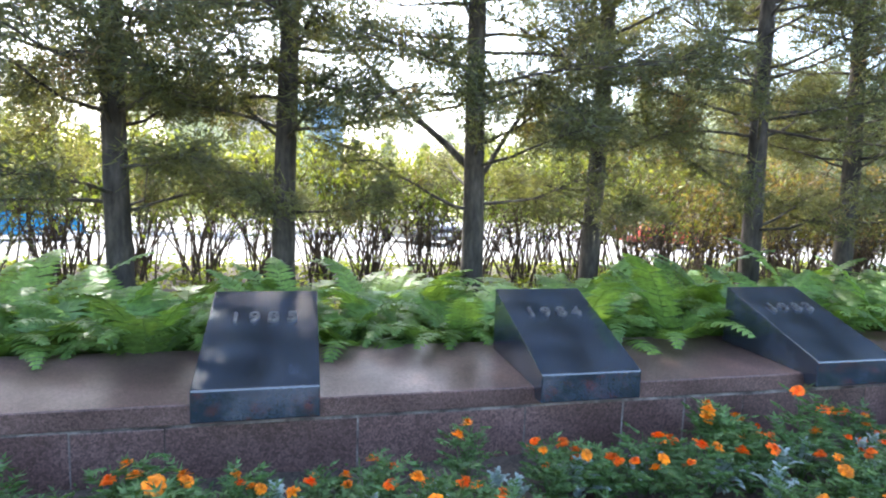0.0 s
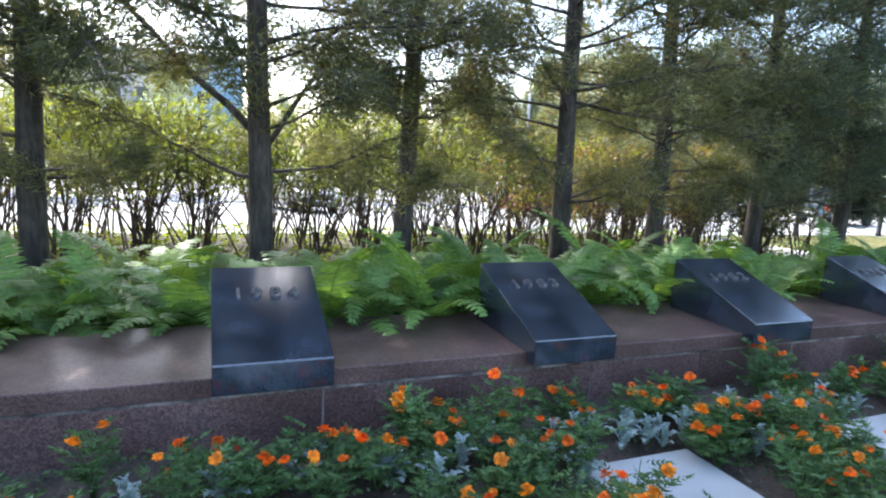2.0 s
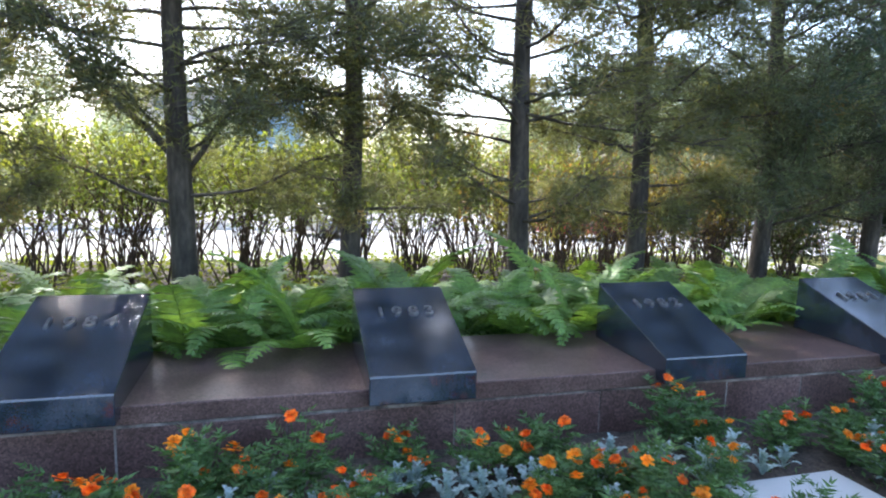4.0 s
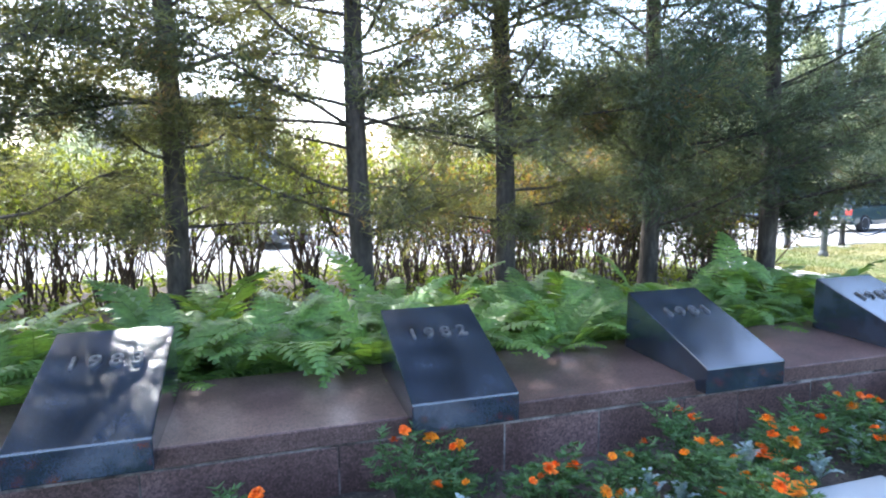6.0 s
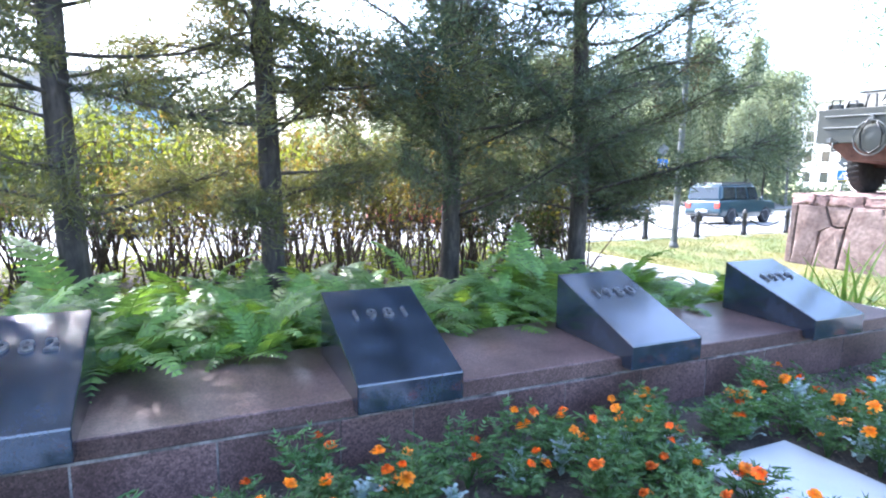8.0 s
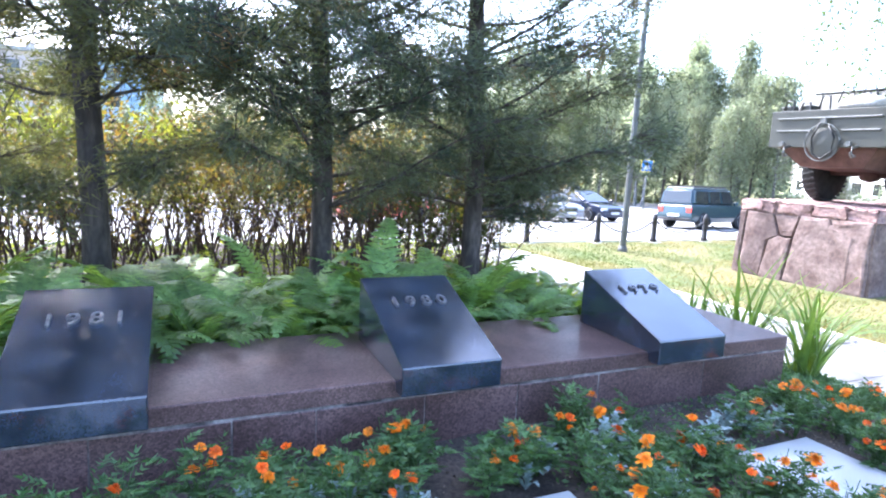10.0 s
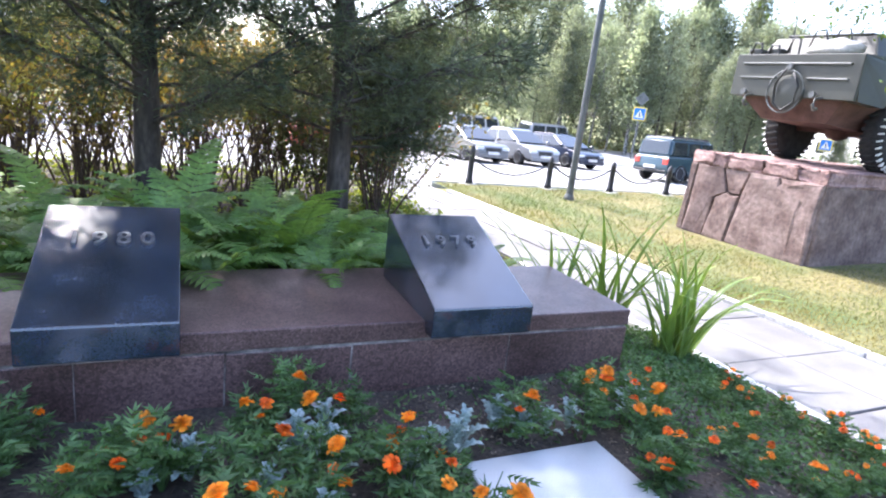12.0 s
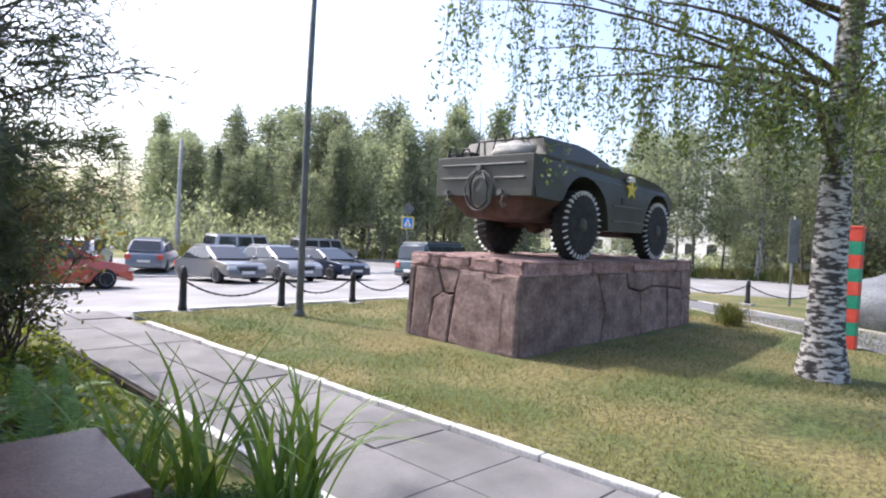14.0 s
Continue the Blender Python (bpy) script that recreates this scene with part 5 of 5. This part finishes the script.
def woods():
    kinds = []
    for i in range(7):
        v, f, lv, lf = wood_tree(60 + i, 12.0, i == 6)
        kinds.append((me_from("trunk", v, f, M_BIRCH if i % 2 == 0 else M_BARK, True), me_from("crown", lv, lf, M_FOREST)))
    rng = random.Random(17)

    def plant(x, y, s, k=None):
        t = thing("woodland_tree", "tall slender roadside tree, crown coloured pale grey-green for haze", "tree", "trees of the far wood", pose(x, y, ground_z(y) - 0.04, 0, 0, rng.uniform(0, 360)) @ Matrix.Diagonal((s * rng.uniform(0.7, 1.2), s * rng.uniform(0.7, 1.2), s, 1)))
        k = rng.randrange(7) if k is None else k
        put("trunk", kinds[k][0], t)
        put("crown", kinds[k][1], t)
    b = 72.0
    while b > -24:
        for d0, sc in ((46, 0.78), (54, 0.98), (63, 1.12)):
            if 21 < b < 37:
                if d0 != 46 or rng.random() < 0.82:
                    continue
                sc = 0.46
            d = d0 + rng.uniform(-3, 3) + max(0, b - 58) * 1.6
            bb = radians(b + rng.uniform(-0.9, 0.9))
            plant(6 + d * math.cos(bb), -2.5 + d * math.sin(bb), sc * rng.uniform(0.66, 1.18))
        b -= 1.6
    for x, y, s in ((-16, 25, 0.5), (-12.5, 27, 0.55), (-9, 24.5, 0.48), (-20, 28, 0.6), (-5.5, 27, 0.45), (-25, 26, 0.6), (1, 40, 0.5), (6, 42, 0.55), (-14, 45, 0.7), (11, 48, 0.6)):
        plant(x, y, s, 1)
    for k in range(9):
        bb, d = radians(60 + 2.6 * k), 70 + rng.uniform(-4, 6)
        plant(6 + d * math.cos(bb), -2.5 + d * math.sin(bb), rng.uniform(0.6, 0.8))
    for x, y, s in ((42.2, 9.1, 0.8), (40.6, 13.3, 0.72), (43.3, 4.6, 0.85), (46.5, 7.0, 0.75), (45.0, 0.5, 0.8), (39.0, 16.0, 0.5), (41.0, 15.2, 0.72), (43.5, 17.0, 0.8), (46.0, 18.5, 0.85), (44.5, 14.0, 0.8)):
        plant(x, y, s, 2)
    x = -70
    while x < 14:
        plant(x, 72 + rng.uniform(-4, 4), rng.uniform(0.5, 0.75))
        x += 4.2
    g = np.random.default_rng(19)
    bb, d = np.radians(g.uniform(-25, 82, 30000)), g.uniform(47, 60, 30000)
    hump = 1.5 + np.sin(bb * 37) * 0.6 + np.sin(bb * 91) * 0.5 + (d - 47) * 0.3
    hump *= np.where((bb > radians(20)) & (bb < radians(37)), 0.3, 1.0)
    c = np.column_stack([6 + d * np.cos(bb), -2.5 + d * np.sin(bb), g.uniform(0, 1, 30000) * hump + -0.11 - 0.05 * np.clip(-2.5 + d * np.sin(bb) - 9.3, 0, 12.7)])
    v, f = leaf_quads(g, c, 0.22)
    tagged(put("understorey", me_from("understorey", v, f, M_FOREST)), "bushy undergrowth at the edge of the wood, coloured pale for haze", "bushes", kind="stuff")
    g = np.random.default_rng(18)
    n = 16000
    bb, d = np.radians(g.uniform(-25, 75, n)), g.uniform(36, 52, n)
    c = np.column_stack([6 + d * np.cos(bb), -2.5 + d * np.sin(bb), -0.13 - 0.05 * np.clip(-2.5 + d * np.sin(bb) - 9.3, 0, 12.7)])
    keep = c[:, 1] > 35.0
    keep |= (c[:, 0] > 41) & (c[:, 1] < 23.5) & (c[:, 1] > 0.35 * (c[:, 0] - 40) - 8)
    c = c[keep]
    v, f = blades(g, c, np.column_stack([g.normal(0, 0.3, len(c)), g.normal(0, 0.3, len(c)), np.ones(len(c))]), g.uniform(0.4, 0.9, len(c)), 0.12)
    tagged(put("tall_grass", me_from("tall_grass", v, f, M_BLADE)), "tall yellowing grass before the wood", "grass", kind="stuff")


woods()


# ---------------------------------------------------------------- buildings
M_PANEL = surf("pale_panel_wall", (0.55, 0.55, 0.53), (0.66, 0.66, 0.64), 0.4, 0.9, 0.1, 6, speck=0.06)
M_PINK = surf("pink_render_wall", (0.5, 0.42, 0.4), (0.58, 0.5, 0.48), 0.4, 0.9, 0.1, 6, speck=0.06)
M_BLUEWALL = surf("blue_panel_wall", (0.26, 0.38, 0.5), (0.32, 0.44, 0.56), 0.4, 0.8, 0.1, 6, speck=0.06)


def block(label, m, length, depth, storeys, wall_mat):
    t = thing("apartment_building", label, "building", m=m)
    h = storeys * 2.9 + 0.8
    part("wall", box((0, 0, 0), (length, depth, h)), wall_mat, t)
    part("roof", box((-0.4, -0.4, h), (length + 0.4, depth + 0.4, h + 0.45), 0.05), M_CONCRETE, t)
    pane = me_bm("pane", box((0, -0.02, 0), (1.4, 0.1, 1.5)), M_GLASS)
    frame_me = me_bm("window_frame", box((-0.1, -0.06, -0.1), (1.5, -0.01, 0.0)), M_WHITE)
    k = int(length / 3.1)
    for s in range(storeys):
        for i in range(k):
            w = new("window")
            w.parent = t
            w.matrix_basis = pose(0.9 + i * 3.1, -0.01, 1.2 + s * 2.9)
            put("pane", pane, w)
            put("window_sill", frame_me, w)
    for i in range(3):
        part("chimney", box((length * (0.2 + 0.3 * i), depth * 0.45, h + 0.4), (length * (0.2 + 0.3 * i) + 0.8, depth * 0.45 + 0.8, h + 1.6)), M_CONCRETE, t)


block("pale five-storey panel apartment block beyond the trees", pose(85, 55, -0.9, 0, 0, -103), 34, 12, 4, M_PANEL)
block("pink rendered apartment block with blue end", pose(-22, 78, -0.9, 0, 0, -4), 16, 10, 4, M_PINK)
block("blue-clad apartment block beside a pink one", pose(-6, 77, -0.9, 0, 0, -4), 6, 10, 4, M_BLUEWALL)


# ---------------------------------------------------------------- flower bed
def marigold_meshes(seed, h):
    """Feathery leaves on thin branching stems."""
    rng = np.random.default_rng(seed)
    v, f = [], []
    lv, lc, ld = [], [], []
    tips = []
    for i in range(9):
        a, r = rng.uniform(0, 6.28), rng.uniform(0.03, 0.13)
        top = Vector((r * math.cos(a), r * math.sin(a), h * rng.uniform(0.7, 1.08)))
        tube_vf([(0, 0, 0), (top.x * 0.35, top.y * 0.35, top.z * 0.5), top], [0.004, 0.003, 0.002], 3, v, f)
        tips.append(top)
        for s in (0.35, 0.5, 0.65, 0.8, 0.95):
            p = Vector((top.x * s, top.y * s, top.z * s))
            b = rng.uniform(0, 6.28)
            d = Vector((math.cos(b), math.sin(b), rng.uniform(0.0, 0.7))).normalized()
            side = d.cross(Vector((0, 0, 1))).normalized()
            ln = rng.uniform(0.07, 0.12)
            for q in (0.25, 0.45, 0.65, 0.85, 1.0):
                for sg in (-1, 1):
                    lc.append(p + d * ln * q)
                    ld.append(d * 0.6 + side * sg * (0.9 if q < 1 else 0.2))
    c, d = np.array(lc), np.array(ld)
    bv, bf = blades(rng, c, d, rng.uniform(0.03, 0.05, len(c)), 0.015)
    allv = v + bv.tolist()
    allf = f + (bf + len(v)).tolist()
    return me_from("foliage", allv, allf, M_MARI), tips


def flower_mesh(seed, mat):
    rng = np.random.default_rng(seed)
    v, f = [], []
    for ring, (r, z, tilt, n) in enumerate(((0.033, -0.004, -0.15, 9), (0.031, 0.002, 0.25, 9), (0.027, 0.006, 0.65, 8), (0.022, 0.009, 1.0, 7), (0.017, 0.011, 1.35, 5))):
        for k in range(n):
            a = 6.283 * (k + 0.5 * (ring % 2)) / n + rng.normal(0, 0.2)
            d = np.array([math.cos(a), math.sin(a), 0])
            s = np.array([-math.sin(a), math.cos(a), 0])
            o = np.array([0, 0, z])
            w = rng.uniform(0.008, 0.0125)
            r = r * rng.uniform(0.82, 1.15)
            b = len(v)
            tip = o + d * r * math.cos(tilt) + np.array([0, 0, r * math.sin(tilt) * 0.6 + rng.uniform(-0.003, 0.003)])
            mid = (o + tip) / 2 + np.array([0, 0, 0.003])
            v += [tuple(o), tuple(mid - s * w), tuple(tip - s * w * 0.8), tuple(tip + d * 0.003 + np.array([0, 0, rng.uniform(-0.004, 0.006)])), tuple(tip + s * w * 0.8), tuple(mid + s * w)]
            f.append(tuple(b + i for i in range(6)))
    return me_from("flower", v, f, mat)


def on_plate(x, y, pad=0.04):
    return any(px - 0.05 - pad < x < px + 0.69 + pad and -1.45 < y < -0.62 + pad for px, _ in SLABS)


def flower_bed():
    leaf_kinds = [marigold_meshes(i, h) for i, h in ((81, 0.20), (82, 0.24), (83, 0.28), (84, 0.36))]
    blooms = [flower_mesh(1, M_PETAL), flower_mesh(2, M_PETAL), flower_mesh(3, M_PETAL2), flower_mesh(4, M_PETAL2)]
    rng = random.Random(31)
    y = -1.5
    while y < -0.05:
        x = -7.6
        while x < 8.25:
            px, py = x + rng.uniform(-0.1, 0.1), y + rng.uniform(-0.1, 0.1)
            x += 0.27
            edge = py > -0.12 or (py > -0.26 and rng.random() < 0.4)
            bare = noise.noise((px * 0.8, py * 1.4, 3.0)) < -0.42
            if on_plate(px, py, 0.04) or edge or bare or px > path_left(py) - 0.16:
                continue
            weak = px > 6.55
            if weak and rng.random() < 0.15:
                continue
            k = rng.choice((0, 0, 1) if weak else (0, 1, 1, 2, 2, 3))
            me, tips = leaf_kinds[k]
            s = rng.uniform(0.85, 1.2) * (0.62 if weak else 1)
            t = thing("marigold", "bushy marigold plant with orange flowers in the bed", "flower", "marigolds in the bed", pose(px, py, bed_z(px, py) - 0.01, 0, 0, rng.uniform(0, 360)) @ Matrix.Scale(s, 4))
            put("foliage", me, t)
            for tip in rng.sample(tips, rng.choice((1, 2, 2, 3, 4))):
                put("flower", rng.choice(blooms), t, Matrix.Translation(tip + Vector((0, 0, 0.012))) @ Euler((rng.uniform(-0.6, 0.5), rng.uniform(-0.5, 0.5), rng.uniform(0, 6))).to_matrix().to_4x4() @ Matrix.Scale(rng.uniform(0.62, 0.98), 4))
        y += 0.235
    # silver-leaved plants
    def silver_leaf(seed):
        g = np.random.default_rng(seed)
        v, f = [], []
        n = 5
        for sgn in (-1, 1):
            pts = [(0, 0, 0)]
            for k in range(1, 2 * n):
                u = k / (2 * n)
                w = 0.032 * math.sin(math.pi * min(1, u * 0.85 + 0.1)) * (1.0 if k % 2 else 0.45)
                pts.append((u * 0.13, sgn * w, 0.05 * math.sin(u * 2.2) + abs(w) * 0.25))
            pts.append((0.13, 0, 0.035))
            mids = [(p[0], 0, 0.05 * math.sin(p[0] / 0.13 * 2.2)) for p in pts]
            for k in range(len(pts) - 1):
                b = len(v)
                v += [pts[k], pts[k + 1], mids[k + 1], mids[k]]
                f.append((b, b + 1, b + 2, b + 3))
        return me_from("leaf", v, f, M_SILVER)
    leaves = [silver_leaf(1), silver_leaf(2)]
    for i in range(150):
        px = rng.uniform(-7.2, 6.7)
        py = rng.choice((rng.uniform(-0.62, -0.35), rng.uniform(-0.75, -0.4), rng.uniform(-1.4, -0.3)))
        if on_plate(px, py, 0.05):
            continue
        t = thing("silver_ragwort", "silvery felted foliage plant between the marigolds", "plant", "silver-leaved plants in the bed", pose(px, py, bed_z(px, py) - 0.005, 0, 0, rng.uniform(0, 360)) @ Matrix.Scale(rng.uniform(0.8, 1.3), 4))
        k = rng.randint(8, 12)
        for j in range(k):
            put("leaf", leaves[j % 2], t, Matrix.Translation((0, 0, 0.02 + 0.1 * j / k)) @ Matrix.Rotation(j * 2.4, 4, "Z") @ Matrix.Rotation(-0.25 - 0.9 * j / k, 4, "Y") @ Matrix.Scale(1.05 - 0.35 * j / k, 4))
    g = np.random.default_rng(41)
    c = np.column_stack([np.concatenate([g.uniform(-8, 8.2, 10000), g.uniform(6.4, 8.25, 6000), g.uniform(6.98, 8.2, 5000)]), np.concatenate([g.uniform(-1.55, 0.05, 16000), g.uniform(-0.1, 1.0, 5000)])])
    c = np.array([(a, b, bed_z(a, b) + 0.005) for a, b in c if not on_plate(a, b) and (noise.noise((a * 1.5, b * 1.5, 0)) > -0.1 or a > 6.9)])
    v, f = leaf_quads(g, c + np.column_stack([0 * c[:, 0], 0 * c[:, 0], g.uniform(0, 0.05, len(c))]), 0.019, 0.4)
    n = 9000
    lit = np.column_stack([np.concatenate([g.uniform(-8, 8.2, n // 2), g.uniform(5.2, 8.2, n // 2)]), g.uniform(-1.58, 0.07, n)])
    lit = np.array([(a, b, bed_z(a, b) + 0.012) for a, b in lit if not on_plate(a, b)])
    lv, lf = leaf_quads(g, lit, 0.011, 0.6)
    tagged(put("leaf_litter", me_from("leaf_litter", lv, lf, M_LITTER)), "dry brown leaf litter and crumbs on the soil", "litter", kind="stuff")
    tagged(put("bed_weeds", me_from("bed_weeds", v, f, M_MARI)), "small green weeds on the flower bed soil", "weeds", kind="stuff")


flower_bed()


# ---------------------------------------------------------------- iris clumps by the ledge end
def irises():
    def blade(seed, ln, bend):
        v, f = [], []
        n = 8
        for k in range(n + 1):
            u = k / n
            w = 0.021 * (1 - u ** 2.5) + 0.001
            a = bend * u * u
            x, z = ln * (u * math.sin(a * 0.6)), ln * u * math.cos(a * 0.55)
            v += [(x - 0.003, -w, z), (x + 0.003, 0, z), (x - 0.003, w, z)]
        for k in range(n):
            b = 3 * k
            f += [(b, b + 1, b + 4, b + 3), (b + 1, b + 2, b + 5, b + 4)]
        return me_from("leaf_blade", v, f, M_IRIS, True)
    kinds = [blade(i, l, b) for i, (l, b) in enumerate(((0.95, 0.25), (0.8, 0.55), (1.05, 0.4), (0.7, 0.85), (1.0, 1.2)))]
    rng = random.Random(51)
    for x, y, n in ((7.48, 0.88, 20), (7.8, 0.45, 26), (8.04, 0.55, 22), (7.45, 1.35, 10), (7.2, 1.15, 9)):
        t = thing("iris_clump", "clump of tall sword-shaped green iris leaves", "iris", "irises by the ledge", pose(x, y, fern_z(x, max(y, 0.9)) if y > 0.9 else bed_z(x, 0) - 0.02))
        for k in range(n):
            put("leaf_blade", rng.choice(kinds), t, Matrix.Translation((rng.uniform(-0.1, 0.1), rng.uniform(-0.1, 0.1), 0)) @ Matrix.Rotation(rng.uniform(0, 6.28), 4, "Z") @ Matrix.Rotation(rng.uniform(0.0, 0.46), 4, "Y") @ Matrix.Scale(rng.uniform(0.8, 1.12), 4))


irises()


def small_bush(x, y, h, w):
    g = np.random.default_rng(int(x * 10))
    t = thing("small_bush", "small round clipped bush of dry grass-like twigs", "bush", m=pose(x, y, 0))
    n = 900
    d = np.column_stack([g.normal(0, 0.4, n), g.normal(0, 0.4, n), np.ones(n)])
    c = np.column_stack([g.normal(0, w * 0.3, n), g.normal(0, w * 0.3, n), g.uniform(-0.02, h * 0.55, n)])
    v, f = blades(g, c, d, h * 0.4, 0.02)
    put("foliage", me_from("foliage", v, f, M_BLADE), t)


small_bush(20.4, 2.6, 0.62, 0.55)
